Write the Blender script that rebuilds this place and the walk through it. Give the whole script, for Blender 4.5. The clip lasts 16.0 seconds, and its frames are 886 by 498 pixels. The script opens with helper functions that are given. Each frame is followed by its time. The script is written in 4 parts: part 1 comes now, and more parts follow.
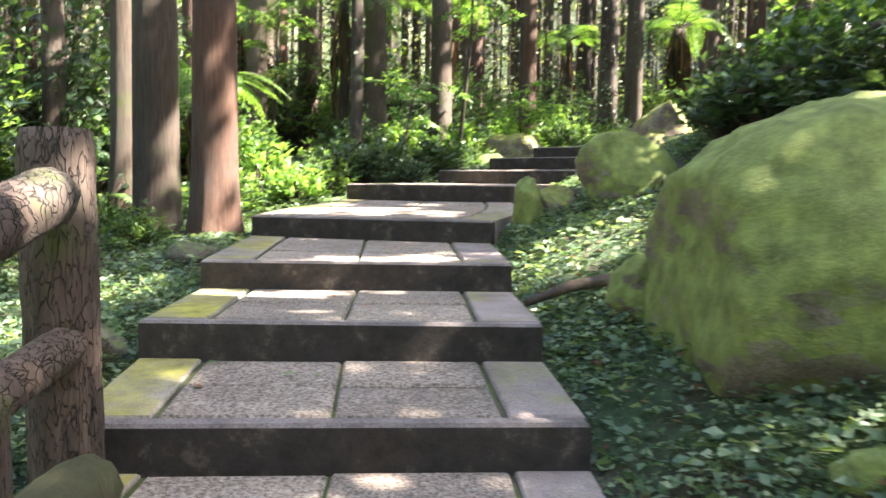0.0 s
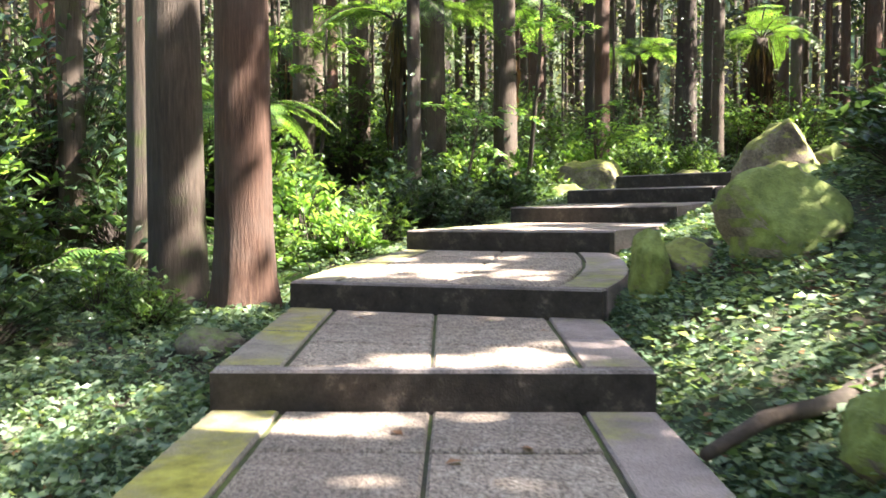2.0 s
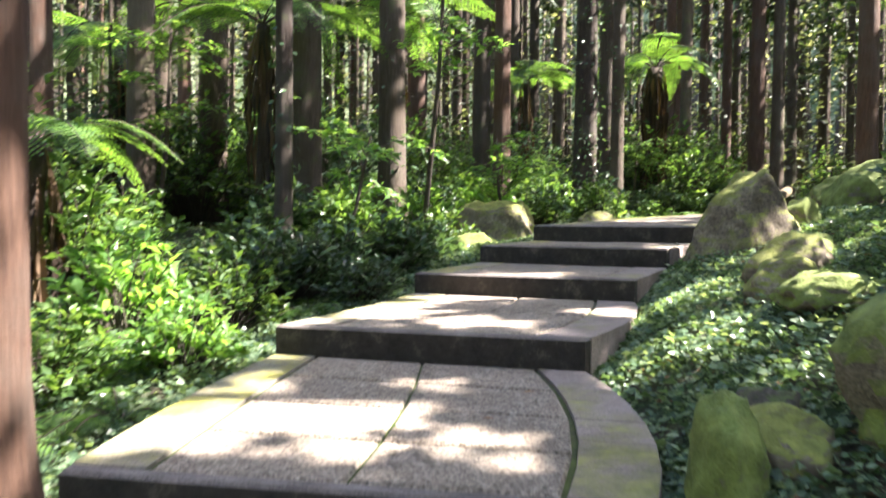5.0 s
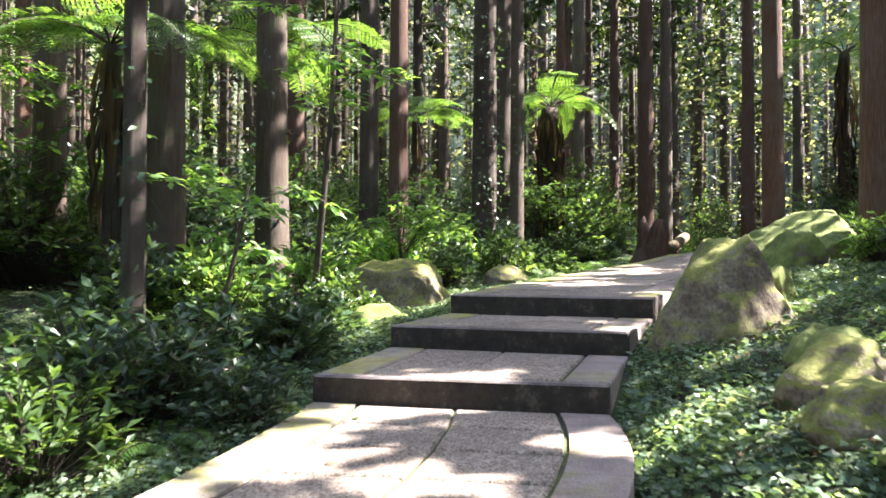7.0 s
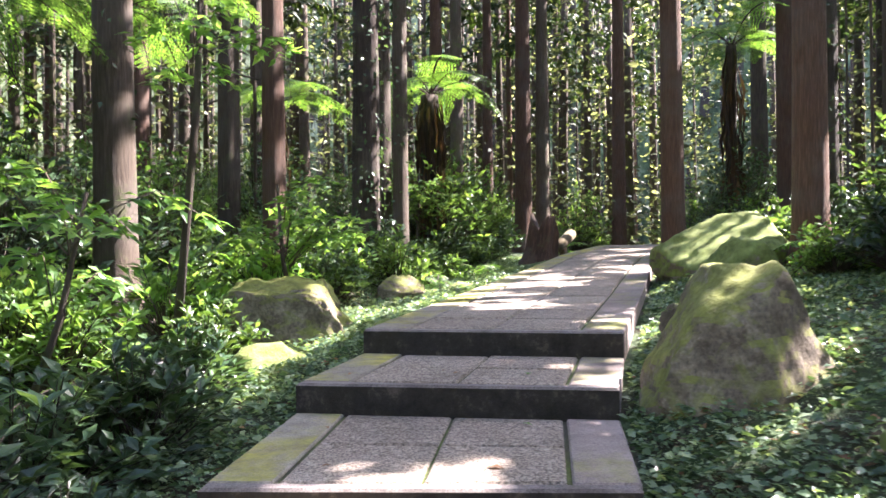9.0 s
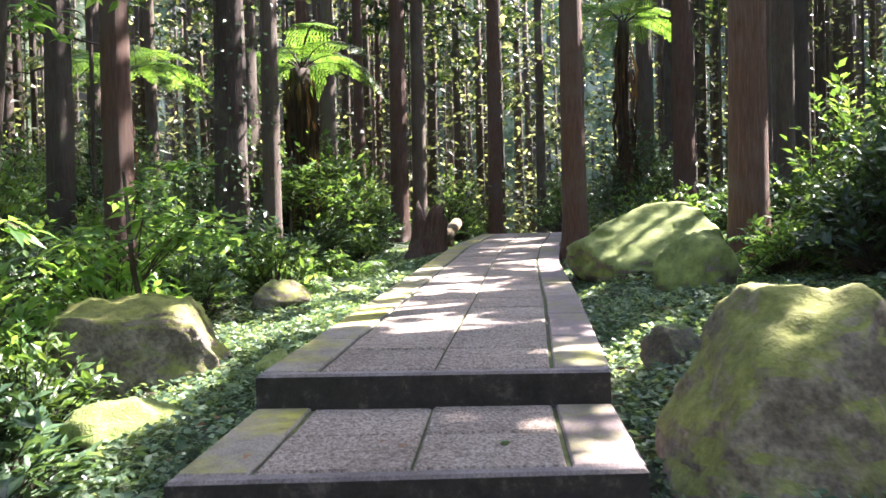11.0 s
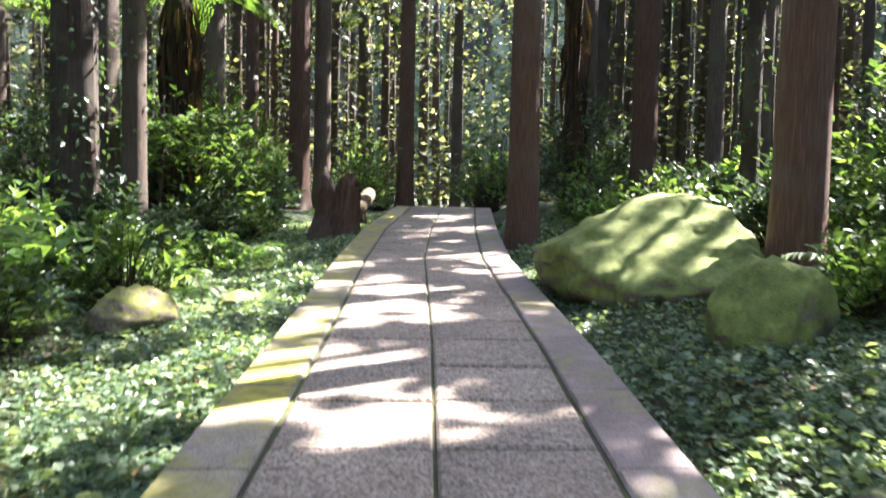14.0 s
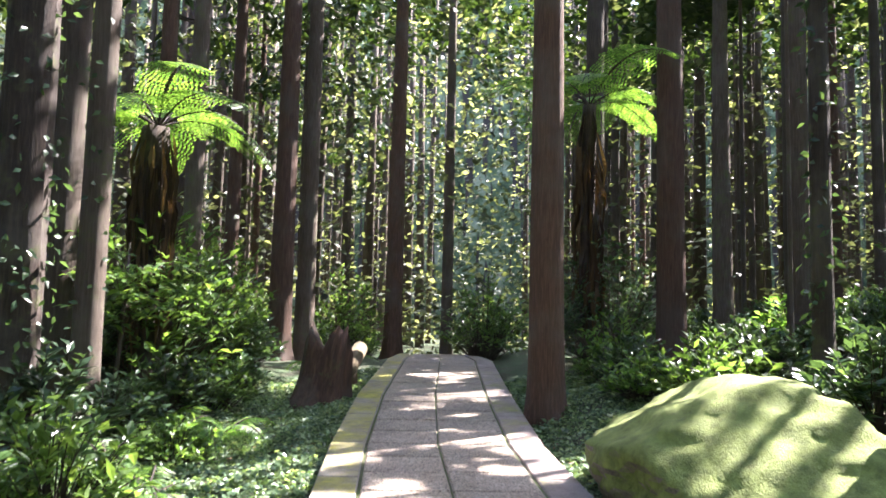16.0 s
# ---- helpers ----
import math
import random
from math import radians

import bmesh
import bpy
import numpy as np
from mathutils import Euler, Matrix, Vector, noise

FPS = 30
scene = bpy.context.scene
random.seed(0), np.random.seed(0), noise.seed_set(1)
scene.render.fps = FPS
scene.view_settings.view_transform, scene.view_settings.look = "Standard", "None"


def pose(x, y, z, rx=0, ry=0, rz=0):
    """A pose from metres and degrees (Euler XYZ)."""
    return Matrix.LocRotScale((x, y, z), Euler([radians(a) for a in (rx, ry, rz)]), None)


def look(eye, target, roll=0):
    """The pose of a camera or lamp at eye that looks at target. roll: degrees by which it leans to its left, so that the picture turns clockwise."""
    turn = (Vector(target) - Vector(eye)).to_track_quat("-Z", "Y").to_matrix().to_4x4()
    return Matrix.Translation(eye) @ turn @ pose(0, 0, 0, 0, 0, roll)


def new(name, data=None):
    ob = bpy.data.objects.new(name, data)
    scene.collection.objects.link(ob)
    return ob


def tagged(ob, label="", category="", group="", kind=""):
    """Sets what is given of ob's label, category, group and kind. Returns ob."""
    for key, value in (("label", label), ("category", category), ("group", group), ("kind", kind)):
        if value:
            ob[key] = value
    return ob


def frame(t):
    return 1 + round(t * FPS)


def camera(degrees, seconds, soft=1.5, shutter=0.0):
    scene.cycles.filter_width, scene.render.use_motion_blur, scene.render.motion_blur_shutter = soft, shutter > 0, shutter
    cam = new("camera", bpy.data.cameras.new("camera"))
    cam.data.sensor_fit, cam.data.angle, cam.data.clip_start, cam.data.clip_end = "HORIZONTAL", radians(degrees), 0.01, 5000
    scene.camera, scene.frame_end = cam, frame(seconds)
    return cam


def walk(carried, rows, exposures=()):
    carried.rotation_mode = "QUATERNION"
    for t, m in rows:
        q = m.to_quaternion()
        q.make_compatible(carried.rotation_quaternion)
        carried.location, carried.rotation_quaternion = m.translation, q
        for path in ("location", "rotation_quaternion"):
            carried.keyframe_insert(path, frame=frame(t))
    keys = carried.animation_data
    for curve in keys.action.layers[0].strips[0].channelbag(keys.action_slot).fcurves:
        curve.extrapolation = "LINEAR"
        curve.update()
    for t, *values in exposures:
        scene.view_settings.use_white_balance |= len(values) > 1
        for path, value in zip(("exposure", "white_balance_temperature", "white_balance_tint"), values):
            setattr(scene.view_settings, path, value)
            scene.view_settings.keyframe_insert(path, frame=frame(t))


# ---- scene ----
cam = camera(57.5, 16.0, shutter=0.5)
METRES, EYE, TILT, LEAN, TURN = 14.5, 1.3, 0.5, 0.0, 0.0
PATH = [
    (0, (-0.122, -0.084, 1.351), (-0.081, 1.911, 1.215), 0.9),
    (0.5, (-0.174, 0.386, 1.354), (-0.218, 2.376, 1.162), 1.0),
    (1, (-0.226, 0.818, 1.388), (-0.178, 2.807, 1.183), -0.2),
    (1.5, (-0.274, 1.207, 1.545), (-0.274, 3.201, 1.396), -0.2),
    (2, (-0.351, 1.563, 1.609), (-0.442, 3.559, 1.523), -0.3),
    (2.5, (-0.373, 2.001, 1.632), (-0.481, 3.997, 1.567), -1.6),
    (3, (-0.394, 2.382, 1.798), (-0.581, 4.372, 1.721), -1.6),
    (3.5, (-0.528, 2.79, 1.84), (-0.609, 4.788, 1.828), -0.1),
    (4, (-0.552, 3.197, 1.852), (-0.385, 5.19, 1.845), -0.4),
    (4.5, (-0.587, 3.654, 2.016), (-0.392, 5.642, 1.92), 0.3),
    (5, (-0.636, 4.058, 2.072), (-0.389, 6.042, 2.029), 0.6),
    (5.2, (-0.65, 4.311, 2.105), (-0.34, 6.287, 2.102), -0.5),
    (7.5, (-0.665, 6.34, 2.529), (-0.028, 8.235, 2.58), 0.6),
    (8, (-0.715, 6.889, 2.63), (0.055, 8.734, 2.681), 0.4),
    (8.5, (-0.694, 7.276, 2.734), (0.199, 9.064, 2.791), 0.0),
    (9, (-0.608, 7.713, 2.74), (0.289, 9.5, 2.753), -0.6),
    (9.5, (-0.569, 8.162, 2.781), (0.443, 9.887, 2.756), 0.9),
    (10, (-0.453, 8.594, 2.798), (0.71, 10.221, 2.779), -0.4),
    (10.2, (-0.395, 8.758, 2.82), (0.779, 10.378, 2.799), -0.9),
    (12.3, (0.293, 10.402, 3.02), (1.592, 11.917, 2.884), 1.6),
    (12.5, (0.406, 10.584, 3.002), (1.744, 12.061, 2.83), 2.6),
    (13, (0.669, 11.025, 3.046), (2.1, 12.404, 2.825), 1.5),
    (13.5, (0.964, 11.457, 3.154), (2.374, 12.856, 2.92), 1.8),
    (14, (1.173, 11.75, 3.23), (2.573, 13.171, 3.09), 1.2),
    (14.5, (1.449, 12.139, 3.296), (2.889, 13.526, 3.272), 1.1),
    (15, (1.725, 12.492, 3.402), (3.169, 13.876, 3.44), 1.6),
    (15.5, (1.822, 12.76, 3.541), (3.234, 14.171, 3.66), 1.9),
    (16, (1.961, 13.107, 3.583), (3.394, 14.489, 3.769), 1.3),
]
walk(cam, [(t, look(eye, target, roll)) for t, eye, target, roll in PATH], exposures=[(0, 3.8, 6500, 16), (1, 3.75, 6500, 16), (2.5, 3.4, 6450, 17), (5, 3.3, 6250, 16), (9, 3.5, 6050, 25), (13, 3.52, 6000, 25), (14.5, 3.38, 6050, 21), (16, 3.48, 6000, 22)])

# ---------- world, sun, exposure ----------
SUN_EL, SUN_AZ = radians(50), math.atan2(-0.18, 1.0)
sun_dir = Vector((math.cos(SUN_EL) * math.cos(SUN_AZ), math.cos(SUN_EL) * math.sin(SUN_AZ), math.sin(SUN_EL)))
world = bpy.data.worlds.new("sky")
scene.world = world
world.use_nodes = True
wn = world.node_tree.nodes
sky = wn.new("ShaderNodeTexSky")
sky.sky_type, sky.sun_disc = "NISHITA", False
sky.sun_elevation, sky.sun_rotation = SUN_EL, math.pi / 2 - SUN_AZ
sky.air_density, sky.dust_density = 1.0, 2.0
wn["Background"].inputs[1].default_value = 0.088
world.node_tree.links.new(sky.outputs[0], wn["Background"].inputs[0])
sun = new("sun", bpy.data.lights.new("sun", "SUN"))
sun.data.energy, sun.data.angle, sun.data.color = 4.0, radians(0.55), (1.0, 0.93, 0.8)
sun.matrix_world = look(sun_dir * 60, (0, 0, 0))

rng = np.random.default_rng(7)


# ---------- materials ----------
def shader(name):
    m = bpy.data.materials.new(name)
    m.use_nodes = True
    nt = m.node_tree
    return m, nt, nt.nodes["Principled BSDF"]


def tex(nt, scale, detail=6, rough=0.6, coords="Object", stretch=None):
    tc = nt.nodes.new("ShaderNodeTexCoord")
    n = nt.nodes.new("ShaderNodeTexNoise")
    n.inputs["Scale"].default_value, n.inputs["Detail"].default_value, n.inputs["Roughness"].default_value = scale, detail, rough
    src = tc.outputs[coords]
    if stretch:
        mp = nt.nodes.new("ShaderNodeMapping")
        mp.inputs["Scale"].default_value = stretch
        nt.links.new(src, mp.inputs[0])
        src = mp.outputs[0]
    nt.links.new(src, n.inputs["Vector"])
    return n.outputs["Fac"]


def world_tex(nt, scale, detail=6, rough=0.6):
    g = nt.nodes.new("ShaderNodeNewGeometry")
    n = nt.nodes.new("ShaderNodeTexNoise")
    n.inputs["Scale"].default_value, n.inputs["Detail"].default_value, n.inputs["Roughness"].default_value = scale, detail, rough
    nt.links.new(g.outputs["Position"], n.inputs["Vector"])
    return n.outputs["Fac"]


def ramp(nt, fac, stops):
    r = nt.nodes.new("ShaderNodeValToRGB")
    e = r.color_ramp.elements
    while len(e) < len(stops):
        e.new(0.5)
    for el, (p, c) in zip(e, stops):
        el.position, el.color = p, (*c, 1)
    nt.links.new(fac, r.inputs[0])
    return r.outputs[0]


def mix(nt, fac, a, b, mode="MIX"):
    n = nt.nodes.new("ShaderNodeMixRGB")
    n.blend_type = mode
    for i, v in ((0, fac), (1, a), (2, b)):
        if isinstance(v, (int, float)):
            n.inputs[i].default_value = v if i == 0 else (v, v, v, 1)
        elif isinstance(v, tuple):
            n.inputs[i].default_value = (*v, 1)
        else:
            nt.links.new(v, n.inputs[i])
    return n.outputs[0]


def bump(nt, bsdf, height, strength, dist=0.02):
    b = nt.nodes.new("ShaderNodeBump")
    b.inputs["Strength"].default_value, b.inputs["Distance"].default_value = strength, dist
    nt.links.new(height, b.inputs["Height"])
    nt.links.new(b.outputs[0], bsdf.inputs["Normal"])


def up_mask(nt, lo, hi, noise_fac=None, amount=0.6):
    """How far a face looks up, broken by noise: where moss grows; reversed, it picks the sides."""
    g = nt.nodes.new("ShaderNodeNewGeometry")
    s = nt.nodes.new("ShaderNodeSeparateXYZ")
    nt.links.new(g.outputs["True Normal"], s.inputs[0])
    v = s.outputs[2]
    if noise_fac is not None:
        a = nt.nodes.new("ShaderNodeMath")
        a.operation = "MULTIPLY_ADD"
        a.inputs[1].default_value, a.inputs[2].default_value = amount * 2, -amount
        nt.links.new(noise_fac, a.inputs[0])
        b = nt.nodes.new("ShaderNodeMath")
        b.operation = "ADD"
        nt.links.new(v, b.inputs[0])
        nt.links.new(a.outputs[0], b.inputs[1])
        v = b.outputs[0]
    r = nt.nodes.new("ShaderNodeMapRange")
    r.inputs[1].default_value, r.inputs[2].default_value = lo, hi
    nt.links.new(v, r.inputs[0])
    return r.outputs[0]


def leaf_mat(name, dark, mid, light, trans=0.45, rough=0.45):
    m, nt, b = shader(name)
    g = nt.nodes.new("ShaderNodeNewGeometry")
    o = nt.nodes.new("ShaderNodeObjectInfo")
    c = ramp(nt, g.outputs["Random Per Island"], [(0.0, dark), (0.55, mid), (1.0, light)])
    hv = nt.nodes.new("ShaderNodeHueSaturation")
    mr = nt.nodes.new("ShaderNodeMapRange")
    mr.inputs[3].default_value, mr.inputs[4].default_value = 0.7, 1.25
    nt.links.new(o.outputs["Random"], mr.inputs[0])
    nt.links.new(mr.outputs[0], hv.inputs["Value"])
    nt.links.new(c, hv.inputs["Color"])
    nt.links.new(hv.outputs[0], b.inputs["Base Color"])
    b.inputs["Roughness"].default_value = rough
    t = nt.nodes.new("ShaderNodeBsdfTranslucent")
    nt.links.new(mix(nt, 1.0, hv.outputs[0], (1.5, 1.45, 0.6), "MULTIPLY"), t.inputs[0])
    mx = nt.nodes.new("ShaderNodeMixShader")
    mx.inputs[0].default_value = trans
    nt.links.new(b.outputs[0], mx.inputs[1])
    nt.links.new(t.outputs[0], mx.inputs[2])
    nt.links.new(mx.outputs[0], nt.nodes["Material Output"].inputs[0])
    return m


def bark_mat(name, a, bcol, moss=0.0):
    m, nt, b = shader(name)
    f = tex(nt, 20, 10, 0.75, stretch=(1, 1, 0.17))
    o = nt.nodes.new("ShaderNodeObjectInfo")
    col = ramp(nt, f, [(0.28, tuple(v * 0.45 for v in a)), (0.5, a), (0.72, bcol)])
    big = world_tex(nt, 1.6, 4)
    col = mix(nt, mix(nt, 1.0, ramp(nt, big, [(0.45, (0, 0, 0)), (0.7, (1, 1, 1))]), 0.55, "MULTIPLY"), col, (0.16, 0.14, 0.12))
    if moss:
        mm = ramp(nt, world_tex(nt, 3.2, 6, 0.7), [(0.62 - moss * 0.2, (0, 0, 0)), (0.72, (1, 1, 1))])
        col = mix(nt, mm, col, (0.09, 0.11, 0.03))
    hv = nt.nodes.new("ShaderNodeHueSaturation")
    mr = nt.nodes.new("ShaderNodeMapRange")
    mr.inputs[3].default_value, mr.inputs[4].default_value = 0.55, 1.05
    nt.links.new(o.outputs["Random"], mr.inputs[0])
    nt.links.new(mr.outputs[0], hv.inputs["Value"])
    nt.links.new(col, hv.inputs["Color"])
    nt.links.new(hv.outputs[0], b.inputs["Base Color"])
    b.inputs["Roughness"].default_value = 0.9
    bump(nt, b, f, 0.75, 0.035)
    return m


def stone_mat(name, stops, scale, moss=None, bump_s=0.5, moss_lo=0.5, rough=0.9, fine=60, contrast=(0.45, 1.1), side_col=None):
    m, nt, b = shader(name)
    f = world_tex(nt, scale, 8, 0.7)
    fine_f = world_tex(nt, fine, 4, 0.6)
    col = ramp(nt, f, stops)
    col = mix(nt, 0.75, col, ramp(nt, fine_f, [(0.36, (contrast[0],) * 3), (0.6, (contrast[1],) * 3)]), "MULTIPLY")
    o = nt.nodes.new("ShaderNodeObjectInfo")
    col = mix(nt, 0.5, col, ramp(nt, o.outputs["Random"], [(0, (0.75, 0.72, 0.72)), (1, (1.15, 1.12, 1.1))]), "MULTIPLY")
    col = mix(nt, 0.55, col, ramp(nt, world_tex(nt, 1.1, 6, 0.7), [(0.36, (0.55, 0.52, 0.48)), (0.6, (1.15, 1.13, 1.1))]), "MULTIPLY")
    if moss:
        n1 = world_tex(nt, 1.3, 8, 0.72)
        mk = up_mask(nt, moss_lo, moss_lo + 0.35, n1, 0.9)
        n2 = world_tex(nt, 9, 6, 0.7)
        mcol = ramp(nt, n2, [(0.3, tuple(v * 0.5 for v in moss)), (0.5, moss), (0.7, tuple(min(1, v * 1.55) for v in moss))])
        col = mix(nt, mk, col, mcol)
    if side_col:
        # mottled darker colour on faces that do not look up
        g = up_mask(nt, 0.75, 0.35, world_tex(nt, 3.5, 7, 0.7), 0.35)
        col = mix(nt, g, col, ramp(nt, world_tex(nt, 7, 8, 0.75), [(0.35, tuple(v * 0.4 for v in side_col)), (0.55, side_col), (0.72, tuple(v * 3.5 for v in side_col))]))
    nt.links.new(col, b.inputs["Base Color"])
    b.inputs["Roughness"].default_value = rough
    h = mix(nt, 0.5, f, fine_f)
    bump(nt, b, h, bump_s, 0.02)
    return m


M_INFILL = stone_mat("rough_hewn_stone", [(0.25, (0.17, 0.14, 0.112)), (0.5, (0.34, 0.285, 0.235)), (0.75, (0.5, 0.445, 0.37))], 22, None, 1.0, fine=62, contrast=(0.16, 1.32))
M_KERB = stone_mat("weathered_kerb_stone", [(0.3, (0.15, 0.13, 0.12)), (0.5, (0.24, 0.21, 0.2)), (0.72, (0.33, 0.3, 0.28))], 5, None, 0.35, fine=90, side_col=(0.042, 0.034, 0.027))
M_BORDER = stone_mat("smooth_border_stone", [(0.3, (0.22, 0.18, 0.165)), (0.55, (0.34, 0.285, 0.265)), (0.75, (0.43, 0.37, 0.335))], 3, (0.22, 0.22, 0.06), 0.25, 1.0, fine=110)
M_BORDER_MOSS = stone_mat("mossy_border_stone", [(0.3, (0.2, 0.175, 0.15)), (0.6, (0.33, 0.3, 0.25))], 4, (0.29, 0.27, 0.05), 0.3, 0.86, fine=90)
M_JOINT = stone_mat("dark_joint_mortar", [(0.3, (0.03, 0.028, 0.02)), (0.7, (0.08, 0.075, 0.05))], 12, (0.07, 0.09, 0.02), 0.4, 0.8)
M_ROCK = stone_mat("mossy_boulder_stone", [(0.3, (0.09, 0.075, 0.06)), (0.5, (0.2, 0.17, 0.14)), (0.72, (0.34, 0.31, 0.27))], 4, (0.17, 0.21, 0.055), 1.0, -0.4, fine=70)
M_ROCK_BARE = stone_mat("pale_lichen_boulder_stone", [(0.3, (0.06, 0.048, 0.036)), (0.5, (0.2, 0.165, 0.125)), (0.7, (0.42, 0.37, 0.3))], 3.2, (0.19, 0.2, 0.05), 1.0, 0.22, fine=30)
M_ROCK_DARK = stone_mat("dark_damp_boulder_stone", [(0.3, (0.05, 0.045, 0.035)), (0.5, (0.1, 0.09, 0.07)), (0.72, (0.2, 0.18, 0.15))], 4, (0.1, 0.13, 0.04), 0.8, 0.6, fine=45)
M_BARK = bark_mat("red_cedar_bark", (0.13, 0.066, 0.042), (0.24, 0.135, 0.09))
M_BARK_GREY = bark_mat("grey_cedar_bark", (0.09, 0.064, 0.045), (0.17, 0.13, 0.1), 0.4)
M_BARK_DARK = bark_mat("dark_fibrous_bark", (0.045, 0.03, 0.024), (0.1, 0.07, 0.05), 0.3)
M_LOGPOST = bark_mat("cracked_faux_log_bark", (0.105, 0.072, 0.055), (0.19, 0.14, 0.11), 0.25)
nt = M_LOGPOST.node_tree
tc, mp, vo = nt.nodes.new("ShaderNodeTexCoord"), nt.nodes.new("ShaderNodeMapping"), nt.nodes.new("ShaderNodeTexVoronoi")
mp.inputs["Scale"].default_value = (1.0, 1.0, 0.45)
vo.feature = "DISTANCE_TO_EDGE"
vo.inputs["Scale"].default_value = 21
wv = nt.nodes.new("ShaderNodeTexNoise")
wv.inputs["Scale"].default_value = 9
nt.links.new(tc.outputs["Object"], mp.inputs[0])
nt.links.new(mix(nt, 0.12, mp.outputs[0], wv.outputs["Color"], "ADD"), vo.inputs["Vector"])
pb = nt.nodes["Principled BSDF"]
old = pb.inputs["Base Color"].links[0].from_socket
crack = ramp(nt, vo.outputs["Distance"], [(0.0, (0.4, 0.36, 0.33)), (0.06, (1, 1, 1))])
nt.links.new(mix(nt, 1.0, old, crack, "MULTIPLY"), pb.inputs["Base Color"])
bump(nt, pb, crack, 1.0, 0.03)
M_LOGMOSS = bark_mat("mossy_log_bark", (0.12, 0.11, 0.05), (0.24, 0.22, 0.1), 1.0)
M_STUMP = bark_mat("rotten_stump_wood", (0.07, 0.035, 0.02), (0.15, 0.08, 0.045), 0.3)
M_CUT = bark_mat("cut_log_wood", (0.2, 0.15, 0.08), (0.3, 0.24, 0.13))
L_DARK = leaf_mat("dark_glossy_leaf", (0.025, 0.050, 0.027), (0.051, 0.095, 0.048), (0.096, 0.160, 0.076), 0.4, 0.3)
L_MID = leaf_mat("green_leaf", (0.046, 0.090, 0.030), (0.096, 0.180, 0.053), (0.181, 0.280, 0.091), 0.5, 0.35)
L_BRIGHT = leaf_mat("bright_young_leaf", (0.075, 0.160, 0.045), (0.145, 0.285, 0.075), (0.27, 0.41, 0.14), 0.6, 0.35)
L_FERN = leaf_mat("fern_frond_green", (0.057, 0.130, 0.034), (0.114, 0.220, 0.053), (0.181, 0.310, 0.076), 0.55, 0.4)
L_GROUND = leaf_mat("ground_cover_leaf", (0.05, 0.095, 0.055), (0.14, 0.22, 0.125), (0.33, 0.42, 0.28), 0.45, 0.28)
L_CANOPY = leaf_mat("canopy_foliage", (0.02, 0.04, 0.015), (0.035, 0.065, 0.02), (0.07, 0.11, 0.03), 0.35, 0.5)
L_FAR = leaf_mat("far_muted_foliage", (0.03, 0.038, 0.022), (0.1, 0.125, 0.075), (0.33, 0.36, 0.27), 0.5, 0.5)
L_DEAD = leaf_mat("dry_fallen_leaf", (0.09, 0.04, 0.02), (0.2, 0.1, 0.05), (0.33, 0.2, 0.1), 0.2, 0.7)
L_DEADFROND = leaf_mat("dead_brown_frond", (0.03, 0.018, 0.012), (0.07, 0.04, 0.025), (0.14, 0.09, 0.05), 0.2, 0.8)

M_SOIL, nt, b = shader("forest_soil")
f1, f2 = world_tex(nt, 2.2, 8, 0.7), world_tex(nt, 30, 6, 0.7)
c = ramp(nt, f2, [(0.3, (0.02, 0.015, 0.01)), (0.5, (0.055, 0.042, 0.028)), (0.7, (0.13, 0.105, 0.07))])
gcol = ramp(nt, f2, [(0.3, (0.015, 0.03, 0.014)), (0.7, (0.085, 0.14, 0.055))])
nt.links.new(mix(nt, ramp(nt, f1, [(0.38, (0, 0, 0)), (0.55, (1, 1, 1))]), c, gcol), b.inputs["Base Color"])
b.inputs["Roughness"].default_value = 0.95
bump(nt, b, f2, 1.0, 0.04)


# ---------- helpers ----------
def mesh_np(name, verts, faces, mat, smooth=False):
    me = bpy.data.meshes.new(name)
    me.from_pydata(verts.tolist() if hasattr(verts, "tolist") else verts, [], faces.tolist() if hasattr(faces, "tolist") else faces)
    me.materials.append(mat)
    if smooth:
        me.polygons.foreach_set("use_smooth", np.ones(len(me.polygons), bool))
    me.update()
    return me


def put(name, me, parent=None, label="", m=None):
    ob = new(name, me)
    if parent is not None:
        ob.parent = parent
    if m is not None:
        ob.matrix_basis = m
    if label:
        tagged(ob, label)
    return ob


def part(name, bm, material, parent, label="", smooth=True):
    me = bpy.data.meshes.new(name)
    bm.to_mesh(me)
    bm.free()
    me.materials.append(material)
    if smooth:
        me.polygons.foreach_set("use_smooth", np.ones(len(me.polygons), bool))
    return put(name, me, parent, label)


def unit(v):
    return v / np.maximum(np.linalg.norm(v, axis=-1, keepdims=True), 1e-9)


def leaf_geo(p, d, n, length, width, droop=0.12):
    """Leaves folded along the midrib, bent at the middle: p base, d way, n normal."""
    d = unit(d)
    s = unit(np.cross(d, n))
    n = np.cross(s, d)
    L, W = np.broadcast_to(length, len(p))[:, None], np.broadcast_to(width, len(p))[:, None]
    v = np.stack([p, p + d * L * 0.45 + s * W * 0.5 + n * L * 0.05, p + d * L * 0.5, p + d * L * 0.45 - s * W * 0.5 + n * L * 0.05, p + d * L - n * L * droop], 1).reshape(-1, 3)
    i = np.arange(len(p))[:, None] * 5
    f = np.concatenate([i + [0, 1, 2], i + [0, 2, 3], i + [2, 1, 4], i + [3, 2, 4]])
    return v, f


def join_geo(parts):
    vs, fs, k = [], [], 0
    for v, f in parts:
        vs.append(v)
        fs.append(f + k)
        k += len(v)
    return np.concatenate(vs), np.concatenate(fs)


